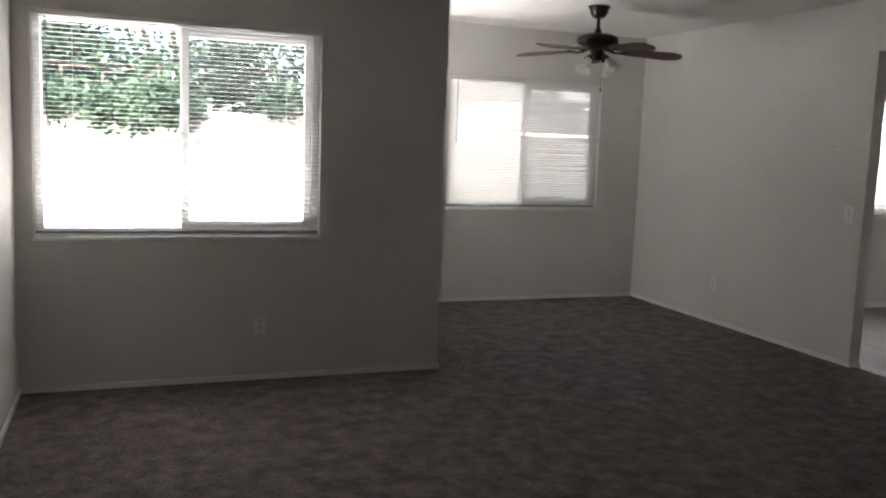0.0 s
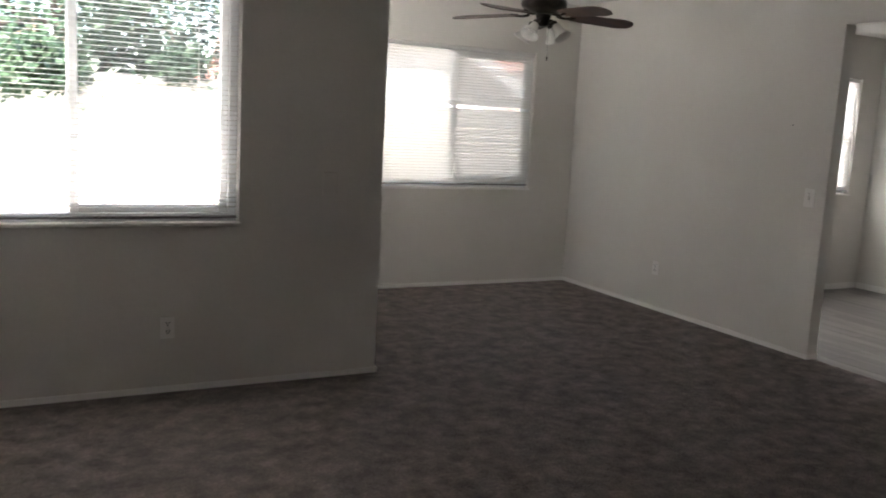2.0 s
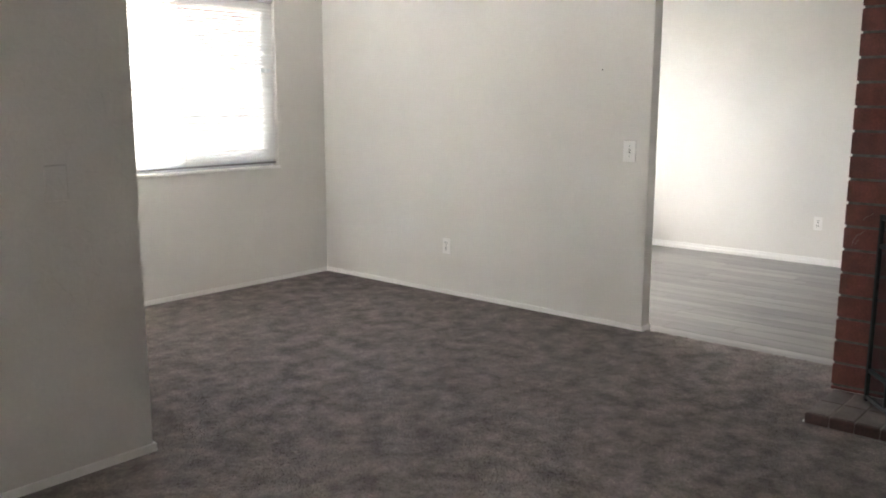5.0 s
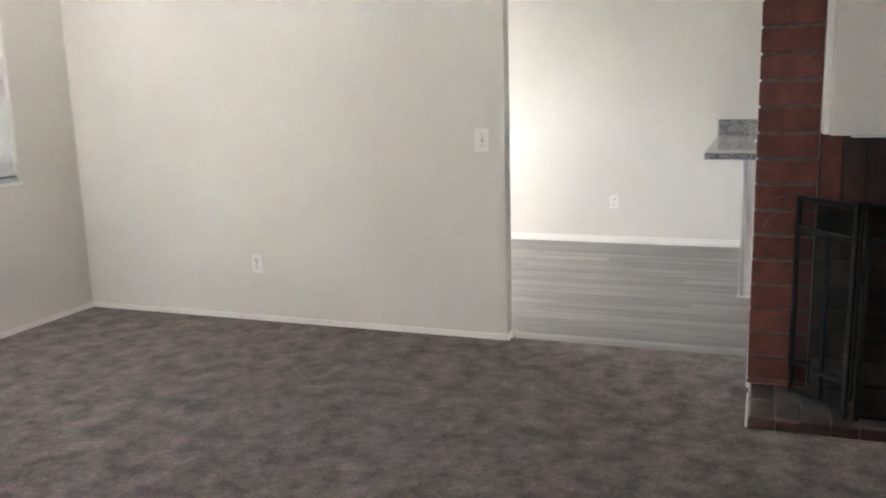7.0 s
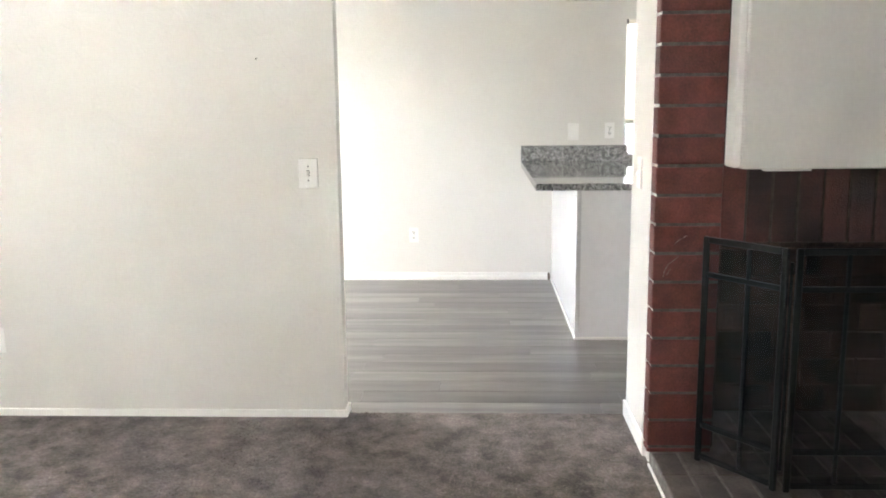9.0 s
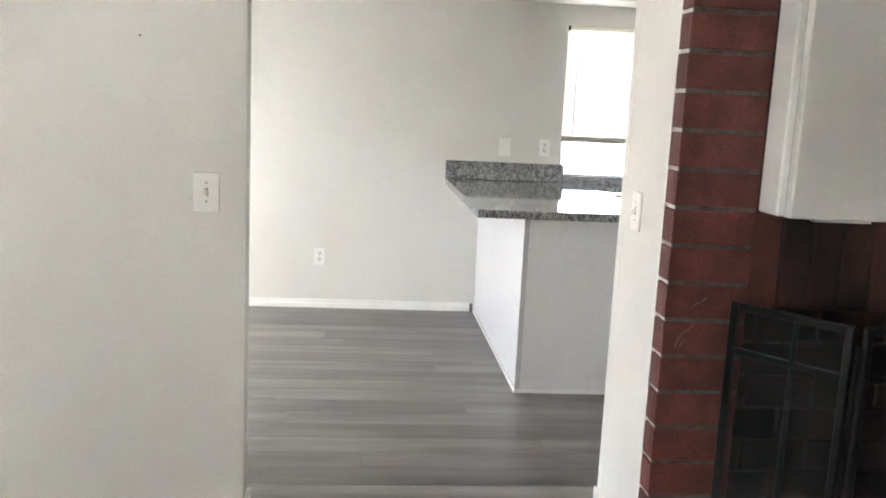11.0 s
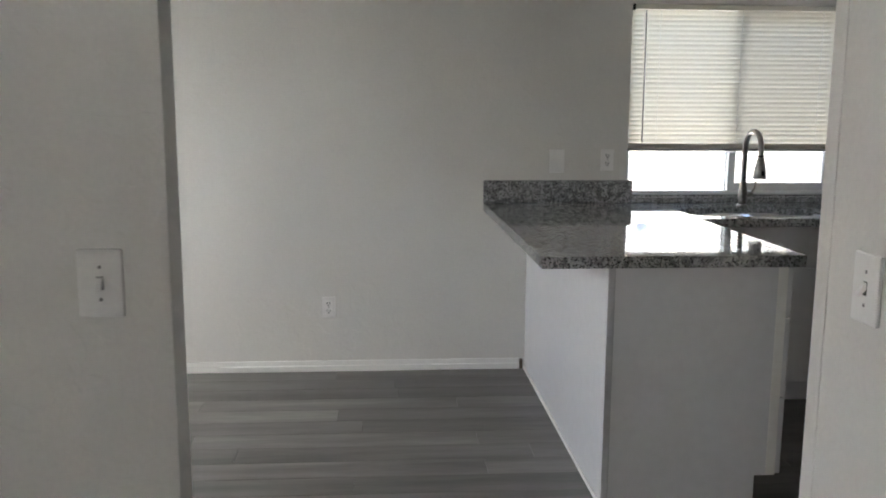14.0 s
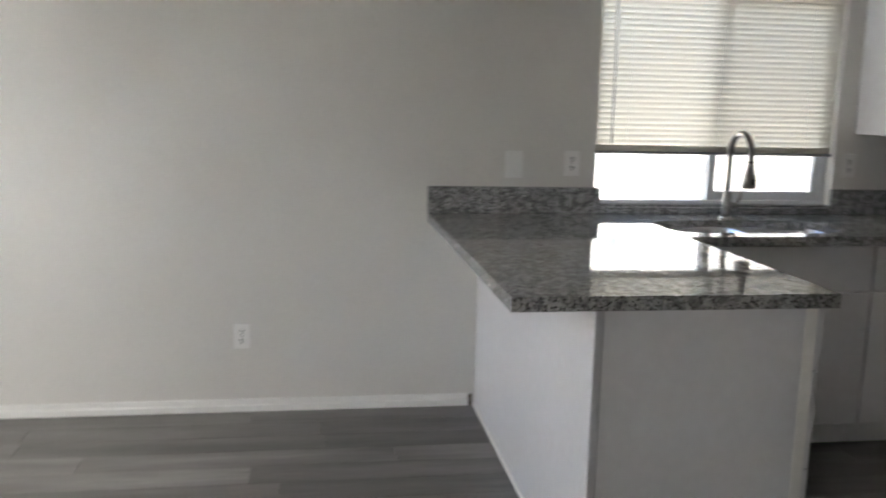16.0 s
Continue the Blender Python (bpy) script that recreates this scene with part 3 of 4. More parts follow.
outlet(pose(1.178, NORTH_A, 0.347))
outlet(pose(EAST, 6.704, 0.355, 0, 0, -90))
outlet(pose(KEAST, 5.066, 0.354, 0, 0, -90))
outlet(pose(KEAST, 3.576, 1.145, 0, 0, -90))
outlet(pose(KEAST, 2.20, 1.15, 0, 0, -90))
switch(pose(2.03, NORTH_A, 1.095), True, "blank plate painted over with the wall", PAINT)
switch(pose(KEAST, 3.847, 1.139, 0, 0, -90), True, "white blank plate over the granite upstand")
switch(pose(EAST, 5.281, 1.087, 0, 0, -90))
switch(pose(5.095, OPEN_S, 1.093, 0, 0, 180), label="white plastic toggle light switch on the deep jamb")
tagged(part("nail", tube([(EAST, 5.481, 1.562), (EAST - 0.008, 5.481, 1.563)], [0.002, 0.003], 8), BRONZE), "small dark nail in the painted wall", "nail")


# ---- fireplace ----
FACE, SIDE = 4.752, 3.924                 # front of the brickwork, its outer corner
fire = thing("fireplace", (4.9, 3.0, 0), "dark red brick fireplace with a white panelled chimney breast", "fireplace")


def fp(name, x0, y0, z0, x1, y1, z1, material, bevel=0.0, label="", parent=fire):
    return part(name, box(x0 - 4.9, y0 - 3.0, z0, x1 - 4.9, y1 - 3.0, z1, bevel), material, parent, label)


BOX_N, BOX_S, BOX_TOP, HEARTH = 3.682, 2.60, 0.86, 0.055
fp("jamb_core", 4.772, BOX_N, 0.0, EAST - 0.001, OPEN_S, 2.568, PAINT, 0.003, "white painted side of the chimney")
fp("far_core", 4.772, 2.32, 0.0, EAST - 0.002, BOX_S, 2.568, PAINT, 0.003)
fp("breast_core", 4.797, BOX_S + 0.001, BOX_TOP, EAST - 0.002, BOX_N - 0.001, 2.567, FIRE_BRICK)
fp("mortar_bed", 4.760, BOX_N + 0.002, HEARTH, 4.771, OPEN_S + 0.002, 2.567, MORTAR, 0, "grey mortar joints")
fp("mortar_bed", 4.760, 2.325, HEARTH, 4.771, BOX_S - 0.002, 2.567, MORTAR, 0, "grey mortar joints")
fp("lintel_mortar", 4.785, BOX_S + 0.002, BOX_TOP - 0.002, 4.796, BOX_N - 0.002, 1.30, DARK_MORTAR)
fp("panel_board", 4.618, 2.40, 1.142, 4.750, 3.657, 2.566, PANEL, 0.004, "white board panel over the opening")
fp("panel_trim", 4.640, 3.6575, 1.145, 4.7505, 3.684, 2.566, TRIM, 0.005, "white moulded edge strip")
fp("peeling_strip", 4.630, 3.42, 1.134, 4.66, 3.58, 1.1415, TRIM, 0.002, "loose white strip under the panel")
for stroke in ([(3.848, 0.858), (3.836, 0.874), (3.818, 0.882), (3.806, 0.892)], [(3.886, 0.736), (3.881, 0.762), (3.868, 0.786), (3.852, 0.797), (3.833, 0.815)], [(3.872, 0.745), (3.866, 0.760), (3.858, 0.768)]):
    part("paint_scuff", tube([(FACE + 0.0003 - 4.9, y - 3.0, z) for y, z in stroke], [0.0010 + 0.0006 * (n % 2) for n in range(len(stroke))], 5), SCUFF, fire, "pale scuff of old paint on the brick", True)
fp("firebox_back", 5.215, BOX_S, 0.0, 5.232, BOX_N, BOX_TOP, FIRE_BRICK)
fp("paint_edge", 4.8305, OPEN_S + 0.0005, 0.0, 4.839, OPEN_S + 0.0115, 2.56, TRIM, 0.002, "bead of white caulk against the bricks")

# ---- hearth ----
hearth = thing("hearth", (4.5, 3.1, 0), "low hearth of sooty bricks with pale joints", "hearth")
part("mortar_slab", box(4.368 - 4.5, 2.30 - 3.1, 0.0, 5.21 - 4.5, 3.910 - 3.1, HEARTH - 0.006, 0.003), HEARTH_MORTAR, hearth)
part("edge_strip", box(4.334 - 4.5, 2.30 - 3.1, 0.004, 4.347 - 4.5, 3.70 - 3.1, 0.011, 0.002), HEARTH_MORTAR, hearth, "pale mortar edge along the carpet")
part("edge_strip", box(4.364 - 4.5, 3.913 - 3.1, 0.004, 4.75 - 4.5, 3.922 - 3.1, 0.014, 0.003), TRIM, hearth, "white painted strip along the carpet")


# ---- fire screen ----
def screen_panel(parent, length, high, divide):
    """A framed wire panel along x from 0: bars at two heights and one upright."""
    p = part("panel_frame", box(0, -0.008, 0.0, 0.022, 0.008, high, 0.003), IRON, parent)
    part("upright", box(length - 0.022, -0.008, 0.0, length, 0.008, high, 0.003), IRON, p)
    part("top_bar", box(0.022, -0.008, high - 0.022, length - 0.022, 0.008, high, 0.003), IRON, p)
    part("bottom_bar", box(0.022, -0.008, 0.012, length - 0.022, 0.008, 0.030, 0.003), IRON, p)
    for z in (0.135, high - 0.145):
        part("cross_bar", box(0.022, -0.009, z, length - 0.022, 0.009, z + 0.018, 0.003), IRON, p)
    for d in divide:
        part("glazing_bar", box(d - 0.007, -0.006, 0.03, d + 0.007, 0.006, high - 0.022, 0.002), IRON, p)
    sheet = bmesh.new()
    sheet.faces.new([sheet.verts.new((x, 0.0, z)) for x, z in ((0.02, 0.03), (length - 0.02, 0.03), (length - 0.02, high - 0.02), (0.02, high - 0.02))])
    part("wire_mesh", sheet, MESH, p, "fine black wire mesh")
    return p


fire_screen = thing("fire_screen", (4.425, 3.553, HEARTH), "black iron folding fire screen with wire mesh panels", "fire screen")
wing = Vector((4.690 - 4.425, 3.758 - 3.553))
left_wing = screen_panel(fire_screen, wing.length, 0.845, (wing.length * 0.44,))
left_wing.matrix_basis = pose(0, 0, 0, 0, 0, math.degrees(math.atan2(wing.y, wing.x)))
centre = screen_panel(fire_screen, 0.80, 0.845, (0.17, 0.40, 0.63))
centre.matrix_basis = pose(0.0, -0.025, 0, 0, 0, -90)
right_wing = screen_panel(fire_screen, wing.length, 0.845, (wing.length * 0.44,))
right_wing.matrix_basis = pose(0.0, -0.85, 0, 0, 0, -math.degrees(math.atan2(wing.y, wing.x)))
for y in (-0.012, -0.838):
    part("hinge", tube([(0.0, y, 0.08), (0.0, y, 0.80)], 0.006, 8), IRON, fire_screen)


# ---- ceiling fan ----
fan = thing("ceiling_fan", (3.85, 6.54, CEIL), "dark bronze ceiling fan with walnut blades and glass lamp shades", "ceiling fan")
part("canopy", lathe([(0.083, 0.0), (0.085, -0.012), (0.072, -0.022), (0.066, -0.055), (0.045, -0.085), (0.02, -0.095)], 28), BRONZE, fan, smooth=True)
part("rod", lathe([(0.013, -0.09), (0.013, -0.17), (0.026, -0.175), (0.026, -0.20), (0.016, -0.21)], 16), BRONZE, fan, smooth=True)
part("motor", lathe([(0.03, -0.205), (0.11, -0.215), (0.155, -0.235), (0.163, -0.26), (0.158, -0.285), (0.125, -0.305), (0.09, -0.33), (0.06, -0.335)], 36), BRONZE, fan, smooth=True)
part("switch_housing", lathe([(0.055, -0.335), (0.052, -0.35), (0.045, -0.40), (0.03, -0.415)], 24), BRONZE, fan, smooth=True)


def blade_mesh():
    outline = [(0.20, -0.045), (0.30, -0.062), (0.58, -0.075), (0.655, -0.055), (0.68, -0.02), (0.68, 0.02), (0.655, 0.055), (0.58, 0.075), (0.30, 0.062), (0.20, 0.045)]
    return prism([(x, y, 0) for x, y in outline], (0, 0, 0.007))


for k in range(5):
    turn = -14 + 72 * k
    holder = part("blade_holder", tube([(0.10, 0, 0.0), (0.15, 0.012, -0.012), (0.19, 0.016, -0.01), (0.24, 0, 0.0)], [0.011, 0.009, 0.008, 0.014], 8), BRONZE, fan, smooth=True)
    holder.matrix_basis = pose(0, 0, -0.335, 0, 0, turn)
    blade = part("blade", blade_mesh(), WALNUT, holder, "dark walnut blade")
    blade.matrix_basis = pose(0, 0, 0.004, -16, 2.5, 0)
for k in range(4):
    a = radians(25 + 90 * k)
    arm = part("lamp_arm", tube([(0.03 * math.cos(a), 0.03 * math.sin(a), -0.385), (0.07 * math.cos(a), 0.07 * math.sin(a), -0.375), (0.095 * math.cos(a), 0.095 * math.sin(a), -0.40)], 0.009, 8), BRONZE, fan, smooth=True)
    m = Matrix.Translation((0.09 * math.cos(a), 0.09 * math.sin(a), -0.392)) @ Matrix.Rotation(a, 4, "Z") @ Matrix.Rotation(radians(-38), 4, "Y")
    part("lamp_socket", lathe([(0.018, 0.01), (0.022, 0.0), (0.022, -0.03), (0.016, -0.034)], 14, None, m), BRONZE, arm, smooth=True)
    shade = bmesh.new()
    outer = [(0.024, -0.02), (0.030, -0.035), (0.036, -0.06), (0.042, -0.09), (0.056, -0.118), (0.064, -0.124)]
    lathe(outer + [(r - 0.003, z + 0.001) for r, z in outer[::-1]], 24, shade, m)
    part("shade", shade, FROST, arm, "ribbed clear glass bell shade", True)
    part("bulb", lathe([(0.010, -0.03), (0.012, -0.045), (0.022, -0.065), (0.024, -0.08), (0.016, -0.098), (0.003, -0.104)], 14, None, m), PLATE, arm, "white glass bulb", True)
part("pull_chain", tube([(0.03, -0.03, -0.41), (0.032, -0.03, -0.62)], 0.0018, 6), CHROME, fan)
part("chain_bob", lathe([(0.003, 0.0), (0.007, -0.008), (0.006, -0.022), (0.002, -0.028)], 10, None, Matrix.Translation((0.032, -0.03, -0.62))), BRONZE, fan, smooth=True)


# ---- kitchen ----
PEN_X, PEN_N, PEN_S = 6.49, 4.0, 3.37     # peninsula: near end, dining side, kitchen side
TOP, SLAB = 0.915, 0.04
RUN_X = 7.47                               # front of the counter along the wall

pen = thing("base_cabinet", (PEN_X, PEN_S, 0), "white laminate peninsula cabinet with a drawer stack", "cabinet", "kitchen base cabinets")


def at_pen(name, x0, y0, z0, x1, y1, z1, material=CABINET, bevel=0.002, label="", parent=None):
    return part(name, box(x0 - PEN_X, y0 - PEN_S, z0, x1 - PEN_X, y1 - PEN_S, z1, bevel), material, parent or pen, label)


end = prism([(0, y - PEN_S, z) for y, z in ((PEN_S + 0.075, 0.0), (PEN_N, 0.0), (PEN_N, 0.874), (PEN_S, 0.874), (PEN_S, 0.11), (PEN_S + 0.075, 0.11))], (0.018, 0, 0))
part("end_panel", end, CABINET, pen, "white end panel notched for the toe kick")
at_pen("back_panel", PEN_X + 0.019, PEN_N - 0.018, 0.0, KEAST - 0.002, PEN_N, 0.874)
at_pen("carcass", PEN_X + 0.02, PEN_S + 0.001, 0.11, 7.50, PEN_N - 0.02, 0.872)
at_pen("toe_board", PEN_X + 0.02, PEN_S + 0.075, 0.0, 7.50, PEN_S + 0.09, 0.109)
at_pen("corner_strip", PEN_X - 0.006, PEN_N - 0.020, 0.018, PEN_X - 0.0005, PEN_N + 0.006, 0.872, EDGING, 0.002, "grey plastic edge strip")
at_pen("face_strip", PEN_X - 0.004, PEN_S + 0.001, 0.112, PEN_X - 0.0005, PEN_S + 0.036, 0.872, TRIM, 0.0015)
at_pen("base_strip", PEN_X - 0.010, PEN_S + 0.078, 0.0, PEN_X - 0.0005, PEN_N + 0.01, 0.017, TRIM, 0.003)
at_pen("base_strip", PEN_X + 0.001, PEN_N + 0.0005, 0.0, KEAST - 0.02, PEN_N + 0.010, 0.017, TRIM, 0.003)
for z0, z1 in ((0.114, 0.396), (0.400, 0.688), (0.692, 0.868)):
    at_pen("drawer_front", PEN_X + 0.004, PEN_S - 0.021, z0, PEN_X + 0.46, PEN_S - 0.001, z1)


def run_cabinet(y0, y1, doors, label):
    """A base cabinet along the wall, drawers over doors, fronts facing the partition."""
    c = thing("base_cabinet", (RUN_X + 0.03, y0, 0), label, "cabinet", "kitchen base cabinets")
    x = 0.03
    part("carcass", box(x, 0.001, 0.11, KEAST - RUN_X - 0.035, y1 - y0 - 0.001, 0.872 if doors == 1 else 0.68), CABINET, c)
    part("toe_board", box(x + 0.06, 0.001, 0.0, x + 0.075, y1 - y0 - 0.001, 0.109), CABINET, c)
    part("drawer_front", box(x - 0.02, 0.003, 0.683, x - 0.001, y1 - y0 - 0.003, 0.868, 0.002), CABINET, c)
    wide = (y1 - y0) / doors
    for i in range(doors):
        part("door", box(x - 0.02, i * wide + 0.003, 0.114, x - 0.001, (i + 1) * wide - 0.003, 0.677, 0.002), CABINET, c)
    return c


run_cabinet(2.485, 3.345, 2, "white laminate sink cabinet with a false drawer front")
run_cabinet(1.90, 2.482, 1, "white laminate cabinet beside the sink")
run_cabinet(1.30, 1.897, 1, "white laminate cabinet towards the kitchen's end")
upper = thing("wall_cabinet", (7.87, 1.40, 1.301), "white laminate wall cabinet beside the sink window", "cabinet")
part("carcass", box(0.02, 0.0, 0.0, KEAST - 7.87 - 0.002, 2.184 - 1.40, 0.785, 0.002), CABINET, upper)
for i in range(2):
    part("door", box(0.0, i * 0.392 + 0.002, 0.003, 0.0185, (i + 1) * 0.392 - 0.002, 0.782, 0.002), CABINET, upper)

# countertop: an L with a rounded cut for the sink
SINK = (7.745, 2.93, 0.185, 0.375)         # centre x, y and half sizes
counter = thing("countertop", (PEN_X, PEN_N, TOP - SLAB), "speckled grey granite countertop with an upstand, polished", "countertop")


def sink_loop(cx, cy, hx, hy, n, power=5.0):
    pts = []
    for i in range(n):
        a = 2 * math.pi * (i + 0.5) / n
        c, s = math.cos(a), math.sin(a)
        r = 1 / (abs(c / hx) ** power + abs(s / hy) ** power) ** (1 / power)
        pts.append((cx + r * c, cy + r * s))
    return pts


def slab_with_hole(x0, y0, x1, y1, hole, z0, z1):
    """A slab with a rounded cut, as a band of quads between the two outlines."""
    bm = bmesh.new()
    n = 64
    cx, cy, hx, hy = hole
    inner = sink_loop(*hole, n)
    outer = []
    for px, py in inner:
        dx, dy = px - cx, py - cy
        k = min(((x1 - cx) if dx > 0 else (x0 - cx)) / dx, ((y1 - cy) if dy > 0 else (y0 - cy)) / dy)
        outer.append([cx + dx * k, cy + dy * k])
    for corner in ((x0, y0), (x0, y1), (x1, y0), (x1, y1)):
        near = min(outer, key=lambda p: (p[0] - corner[0]) ** 2 + (p[1] - corner[1]) ** 2)
        near[0], near[1] = corner
    loops = [[bm.verts.new((px - PEN_X, py - PEN_N, z - TOP + SLAB)) for px, py in pts] for pts, z in ((outer, z0), (outer, z1), (inner, z1), (inner, z0))]
    for a, b in zip(loops, loops[1:] + loops[:1]):
        for i in range(n):
            bm.faces.new((a[i], a[(i + 1) % n], b[(i + 1) % n], b[i]))
    return bm


def at_counter(name, x0, y0, z0, x1, y1, z1, bevel=0.003, label=""):
    return part(name, box(x0 - PEN_X, y0 - PEN_N, z0 - TOP + SLAB, x1 - PEN_X, y1 - PEN_N, z1 - TOP + SLAB, bevel, segments=2), GRANITE, counter, label)


slab = slab_with_hole(RUN_X, 2.45, KEAST - 0.002, 3.36, SINK, TOP - SLAB, TOP)
box(6.468 - PEN_X, 3.32 - PEN_N, 0, RUN_X - PEN_X, 3.36 - PEN_N, SLAB, bm=slab)
box(6.468 - PEN_X, 3.36 - PEN_N, 0, KEAST - 0.002 - PEN_X, 4.238 - PEN_N, SLAB, bm=slab)
box(RUN_X - PEN_X, 1.30 - PEN_N, 0, KEAST - 0.002 - PEN_X, 2.45 - PEN_N, SLAB, bm=slab)
bmesh.ops.remove_doubles(slab, verts=slab.verts[:], dist=0.0005)
part("slab", slab, GRANITE, counter)
at_counter("upstand", KEAST - 0.022, 3.437, TOP + 0.0005, KEAST - 0.002, 4.24, 1.036)
at_counter("upstand", KEAST - 0.022, 2.285, TOP + 0.0005, KEAST - 0.002, 3.436, 0.944)
at_counter("upstand", KEAST - 0.022, 1.30, TOP + 0.0005, KEAST - 0.002, 2.284, 1.036)
at_counter("window_ledge", KEAST - 0.001, WIN3[0] + 0.001, 0.9455, KEAST + 0.054, WIN3[1] - 0.001, 0.957, 0.002)

# sink
sink = thing("kitchen_sink", (SINK[0], SINK[1], TOP - 0.026), "stainless steel undermount sink with two bowls", "sink")


def bowl(y_mid, half_y):
    bm = bmesh.new()
    n = 40
    rows = [(1.10, 1.06, -0.002), (1.0, 1.0, -0.003), (0.98, 0.985, -0.02), (0.95, 0.96, -0.15), (0.88, 0.90, -0.178), (0.25, 0.14, -0.185), (0.24, 0.135, -0.19)]
    rings = []
    for fx, fy, z in rows:
        rings.append([bm.verts.new((x, y, z)) for x, y in sink_loop(0, y_mid, SINK[2] * fx, half_y * fy, n, 4.5)])
    for a, b in zip(rings, rings[1:]):
        for i in range(n):
            bm.faces.new((a[i], a[(i + 1) % n], b[(i + 1) % n], b[i]))
    bm.faces.new(rings[-1])
    return part("bowl", bm, STEEL, sink, smooth=True)


bowl(0.19, 0.178)
bowl(-0.19, 0.178)
part("divider", box(-0.178, -0.012, -0.06, 0.178, 0.012, -0.001, 0.006, segments=2), STEEL, sink)
for y in (0.19, -0.19):
    part("drain", lathe([(0.042, -0.1885), (0.040, -0.1845), (0.030, -0.186), (0.012, -0.1865)], 20, None, Matrix.Translation((0, y, 0))), CHROME, sink, smooth=True)

# faucet
faucet = thing("kitchen_faucet", (7.985, 2.905, TOP), "brushed nickel gooseneck faucet with a pull-down spray head", "faucet")
part("base_ring", lathe([(0.030, 0.0), (0.030, 0.006), (0.022, 0.012)], 20), CHROME, faucet, smooth=True)
part("body", lathe([(0.019, 0.01), (0.021, 0.03), (0.023, 0.06), (0.019, 0.10), (0.015, 0.12), (0.0165, 0.125), (0.0135, 0.13)], 20), CHROME, faucet, smooth=True)
neck = [(0, 0, 0.125), (0, 0, 0.20), (0, 0, 0.285)]
for k in range(1, 13):
    a = math.pi * k / 12 * 0.97
    neck.append((-0.095 + 0.095 * math.cos(a), 0, 0.295 + 0.095 * math.sin(a)))
neck.append((-0.192, 0, 0.272))
part("neck", tube(neck, 0.0137, 14), CHROME, faucet, smooth=True)
m = Matrix.Translation((-0.192, 0, 0.272)) @ Matrix.Rotation(radians(-3), 4, "Y")
part("collar", lathe([(0.0135, 0.004), (0.0145, 0.0), (0.0135, -0.008)], 14, None, m), IRON, faucet, "black ring", True)
part("spray_head", lathe([(0.016, -0.008), (0.020, -0.035), (0.029, -0.065), (0.034, -0.103), (0.030, -0.114), (0.016, -0.115)], 18, None, m), CHROME, faucet, "tapered spray head", True)
part("spray_button", box(-0.230, -0.006, 0.175, -0.212, 0.006, 0.20, 0.003), IRON, faucet, "black spray button")
lever = part("lever_hub", tube([(0, -0.012, 0.062), (0, -0.05, 0.064)], [0.016, 0.0145], 14), CHROME, faucet, smooth=True)
part("lever", tube([(0, -0.044, 0.066), (-0.004, -0.060, 0.095), (-0.006, -0.066, 0.135)], [0.0065, 0.0055, 0.0045], 10), CHROME, lever, smooth=True)

# ---- outside ----
tagged(part("ground", box(-300, -300, -0.35, 300, 400, -0.15), CONCRETE), "pale concrete yard reaching to the horizon", "ground", kind="structure")
garden = thing("garden_wall", (0, 10.0, -0.15), "sunlit cream rendered garden wall with a capping", "wall")
part("wall", box(-9, 0, 0, 3.6, 0.2, 1.81, 0.01), STUCCO, garden)
part("capping", box(-9.02, -0.03, 1.811, 3.62, 0.23, 1.87, 0.01), STUCCO, garden)
side_wall = thing("garden_wall", (11.2, 0, -0.15), "sunlit cream rendered wall outside the kitchen", "wall")
part("wall", box(0, -6, 0, 0.2, 12, 2.4, 0.01), STUCCO, side_wall)
part("capping", box(-0.03, -6.02, 2.401, 0.23, 12.02, 2.46, 0.01), STUCCO, side_wall)


def gable_house(at, wide, deep, eave, apex, label, gable_front):
    h = thing("neighbour_house", at, label, "house")
    part("wall", box(0, 0.02, 0, wide, deep, eave), STUCCO, h)
    if gable_front:
        part("gable", prism(((0, 0.02, eave), (wide, 0.02, eave), (wide / 2, 0.02, apex)), (0, 0.1, 0)), STUCCO, h)
        for x0, x1 in ((-0.35, wide / 2), (wide + 0.35, wide / 2)):
            drop = 0.35 * (apex - eave) / (wide / 2)
            r = prism(((x0, -0.35, eave - drop + 0.03), (x1, -0.35, apex + 0.03), (x1, deep + 0.3, apex + 0.03), (x0, deep + 0.3, eave - drop + 0.03)), (0, 0, 0.08))
            part("roof", r, TILE_ROOF, h)
            b = prism(((x0, -0.38, eave - drop - 0.14), (x1, -0.38, apex - 0.14), (x1, -0.38, apex + 0.06), (x0, -0.38, eave - drop + 0.06)), (0, 0.03, 0))
            part("barge_board", b, TRIM, h, "white barge board")
    else:
        for y0, y1 in ((-0.5, deep / 2), (deep + 0.5, deep / 2)):
            r = prism(((-0.4, y0, eave), (wide + 0.4, y0, eave), (wide + 0.4, y1, apex), (-0.4, y1, apex)), (0, 0, 0.1))
            part("roof", r, TILE_ROOF, h)
        part("fascia", box(-0.4, -0.54, eave - 0.12, wide + 0.4, -0.505, eave + 0.06), TRIM, h, "white fascia board")
    return h


gable_house((3.75, 13.0, -0.15), 4.2, 6.0, 2.0, 3.05, "cream house with a white barge board and terracotta roof", True)
gable_house((6.4, 20.0, -0.15), 16.0, 7.0, 2.4, 5.6, "house with a broad terracotta roof", False)


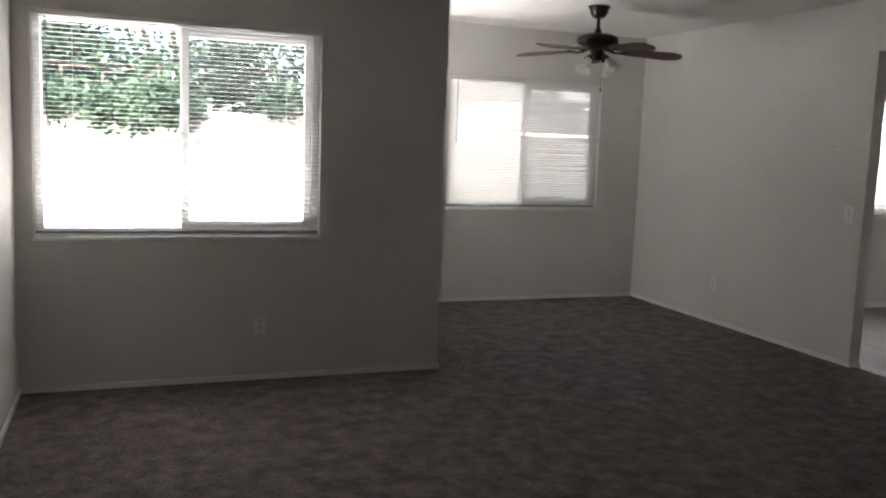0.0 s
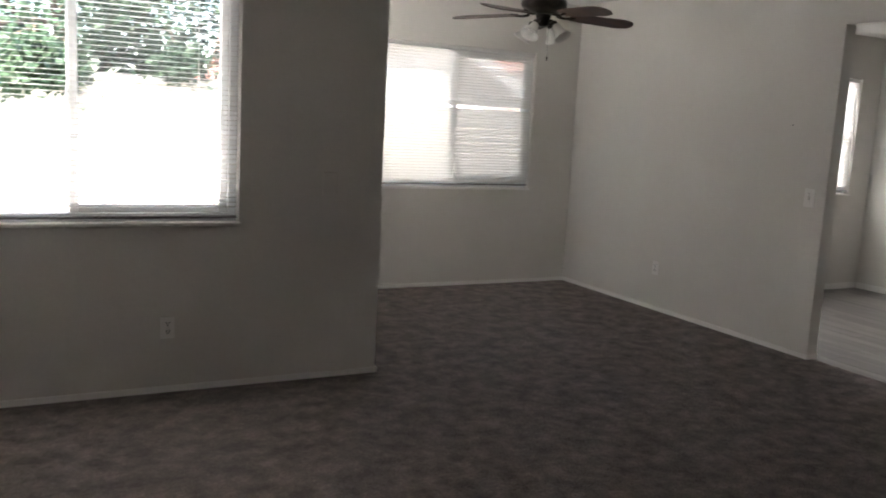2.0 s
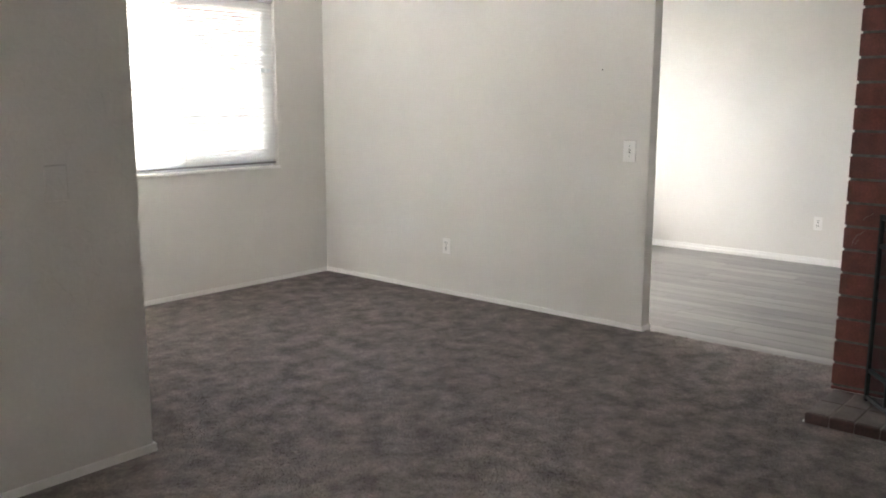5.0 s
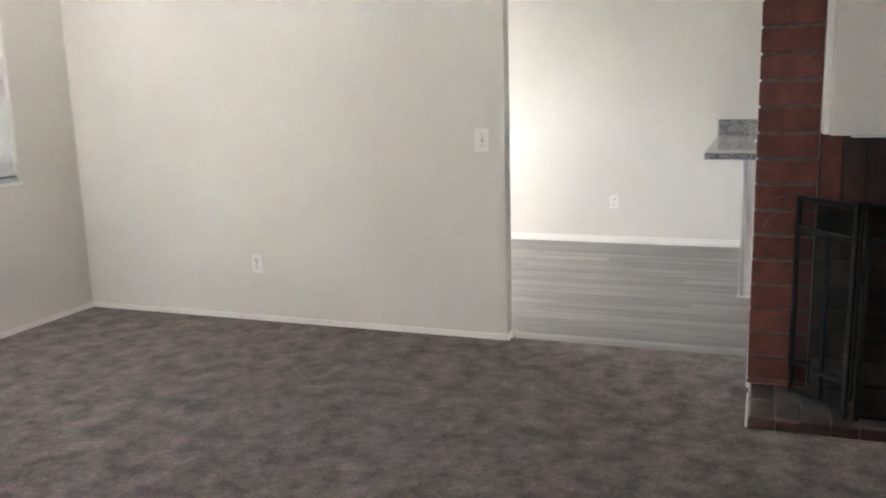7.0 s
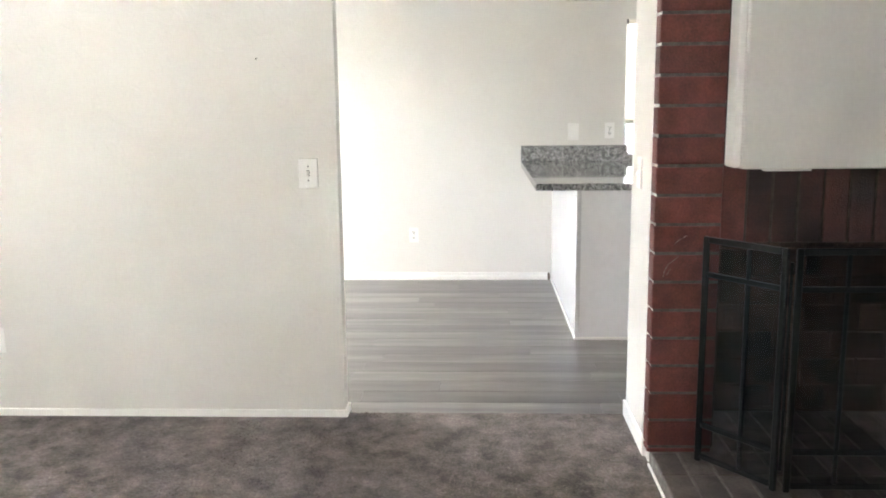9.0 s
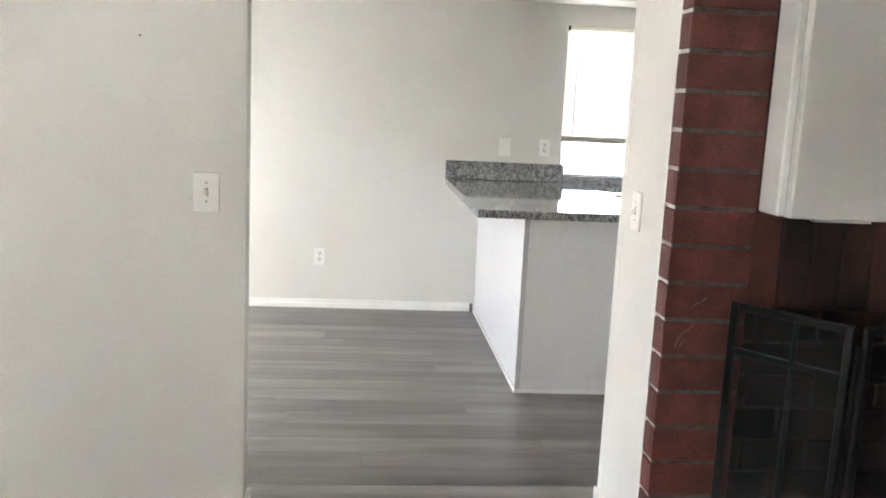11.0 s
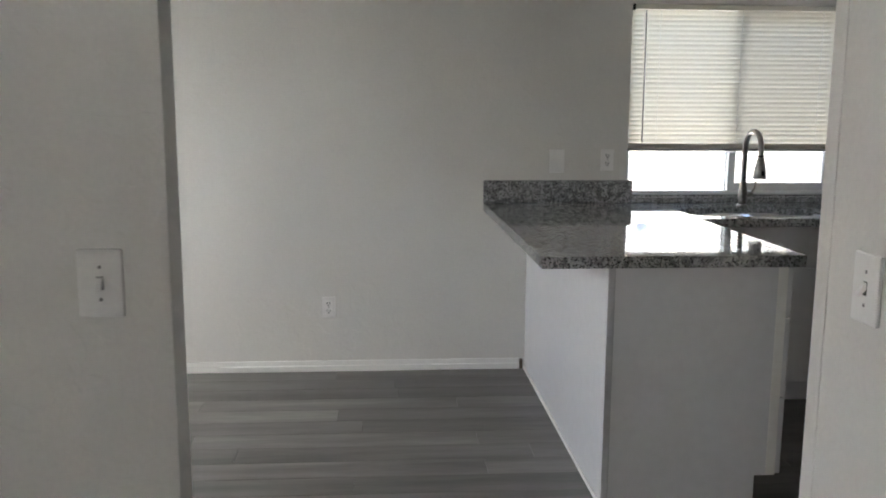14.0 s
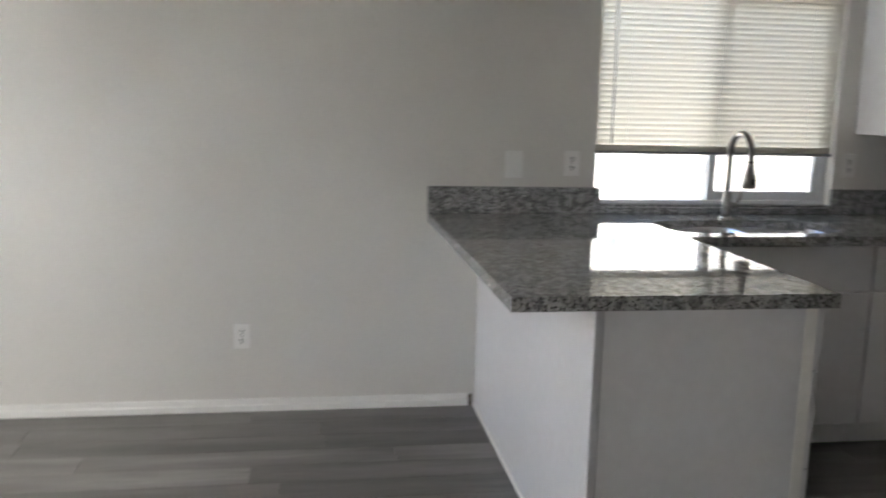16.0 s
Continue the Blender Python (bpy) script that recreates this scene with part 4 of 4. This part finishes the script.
def tree(at, height, radius, leaves, seed, hanging=()):
    rng = random.Random(seed)
    t = thing("tree", at, "leafy green garden tree behind the wall", "tree")
    part("trunk", tube([(0, 0, 0), (0.05, 0.02, 0.7), (-0.03, 0.05, 1.5), (0.04, 0.0, height * 0.6)], [0.2, 0.15, 0.12, 0.06], 12), BARK, t, smooth=True)
    clumps = []
    for i in range(80):
        a, b = rng.uniform(0, 2 * math.pi), rng.uniform(-0.75, 1.0)
        r = radius * rng.uniform(0.5, 1.0)
        p = Vector((r * math.cos(a) * math.sqrt(1 - 0.6 * b * b), r * math.sin(a) * math.sqrt(1 - 0.6 * b * b) * 0.75, height * 0.62 + b * height * 0.42))
        clumps.append((p, rng.uniform(0.35, 0.75)))
        if i < 12:
            part("limb", tube([(0, 0, 1.2 + 0.1 * i), p * 0.5 + Vector((0, 0, 0.6)), p], [0.06, 0.035, 0.012], 7), BARK, t, smooth=True)
    for p in hanging:
        p = Vector(p) - Vector(at)
        clumps += [(p, 0.17)] * 2
        part("limb", tube([(p.x * 0.4, -0.4, 2.4), (p.x, p.y + 0.6, p.z + 0.35), p], [0.03, 0.015, 0.006], 6), BARK, t, smooth=True)
    verts, faces = [], []
    for i in range(leaves):
        p, r = clumps[rng.randrange(len(clumps))]
        c = p + Vector((rng.gauss(0, 1), rng.gauss(0, 1), rng.gauss(0, 0.8))) * r * 0.55
        u = Vector((rng.gauss(0, 1), rng.gauss(0, 1), rng.gauss(0, 0.6))).normalized()
        v = u.orthogonal().normalized()
        length, half = rng.uniform(0.06, 0.13), rng.uniform(0.018, 0.04)
        k = len(verts)
        verts += [c, c + u * length * 0.5 + v * half, c + u * length, c + u * length * 0.5 - v * half]
        faces.append((k, k + 1, k + 2, k + 3))
    me = bpy.data.meshes.new("crown")
    me.from_pydata([tuple(v) for v in verts], [], faces)
    me.materials.append(LEAF)
    crown = new("crown", me)
    crown.parent = t
    return t


tree((1.1, 11.9, -0.15), 4.6, 2.3, 30000, 3, [(0.2, 9.85, 1.72), (0.55, 9.8, 1.66), (0.95, 9.85, 1.7), (-0.2, 9.85, 1.78), (0.75, 9.78, 1.85), (-0.6, 9.9, 1.82), (2.0, 9.9, 1.86)])
tree((-2.4, 12.0, -0.15), 4.8, 2.5, 24000, 5)

# ---- pieces: bricks and planks ----
COURSE = 0.1069
for k in range(-1, 23):
    z0, z1 = 0.0764 + COURSE * k + 0.006, 0.0764 + COURSE * (k + 1) - 0.006
    z0, z1 = max(z0, HEARTH + 0.001), min(z1, 2.566)
    if z1 - z0 < 0.012:
        continue
    for y0, y1 in ((BOX_N + 0.003, SIDE), (2.31, BOX_S - 0.003)):
        piece("brick", (0.0195, y1 - y0, z1 - z0), BRICK, fire, (FACE + 0.00975 - 4.9, (y0 + y1) / 2 - 3.0, (z0 + z1) / 2))
        if y0 > 3:
            piece("brick", (0.058, 0.0095, z1 - z0), BRICK, fire, (FACE + 0.0490 - 4.9, SIDE - 0.00475 - 3.0, (z0 + z1) / 2), bevel=0.002)
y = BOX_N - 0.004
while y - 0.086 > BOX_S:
    piece("soldier_brick", (0.014, 0.083, 0.30), BRICK if y > BOX_N - 0.05 else SOOT_SHADE_BRICK, fire, (4.778 - 4.9, y - 0.0415 - 3.0, BOX_TOP + 0.152))
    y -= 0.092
for row in range(7):
    for col in range(5):
        y = BOX_S + 0.02 + col * 0.235 + (0.1175 if row % 2 else 0)
        if y + 0.22 < BOX_N:
            piece("fire_brick", (0.012, 0.222, 0.108), FIRE_BRICK, fire, (5.208 - 4.9, y + 0.111 - 3.0, HEARTH + 0.06 + row * 0.118))
    for side_y in (BOX_N - 0.006, BOX_S + 0.006):
        for col in range(2):
            piece("fire_brick", (0.205, 0.012, 0.108), FIRE_BRICK, fire, (4.885 + col * 0.215 - 4.9, side_y - 3.0, HEARTH + 0.06 + row * 0.118))
y = 3.908
while y - 0.10 > 2.30:
    for x0, x1 in ((4.368, 4.552), (4.560, 4.745)):
        piece("hearth_brick", (x1 - x0, 0.093, 0.045), HEARTH_BRICK, hearth, ((x0 + x1) / 2 - 4.5, y - 0.047 - 3.1, HEARTH - 0.0222))
    piece("edge_brick", (0.016, 0.0985, 0.047), EDGE_BRICK, hearth, (4.358 - 4.5, y - 0.047 - 3.1, HEARTH - 0.0245), bevel=0.005)
    if BOX_S < y - 0.05 < BOX_N - 0.05:
        piece("hearth_brick", (0.20, 0.093, 0.045), HEARTH_BRICK, hearth, (4.870 - 4.5, y - 0.047 - 3.1, HEARTH - 0.0222))
        piece("hearth_brick", (0.23, 0.093, 0.045), HEARTH_BRICK, hearth, (5.085 - 4.5, y - 0.047 - 3.1, HEARTH - 0.0222))
    y -= 0.1005

rng = random.Random(11)
PLANK_W, PLANK_L = 0.152, 1.22
x = EAST + 0.047
while x < KEAST - 0.02:
    x1 = min(x + PLANK_W, KEAST - 0.002)
    y = KSOUTH - rng.uniform(0.1, 1.1)
    while y < KNORTH:
        a, b = max(y, KSOUTH + 0.002), min(y + PLANK_L, KNORTH - 0.002)
        if b - a > 0.05:
            piece("plank", (x1 - x - 0.0016, b - a - 0.0016, 0.0045), PLANK, plank_floor, ((x + x1) / 2, (a + b) / 2, -0.00225), bevel=0.0007)
        y += PLANK_L
    x += PLANK_W
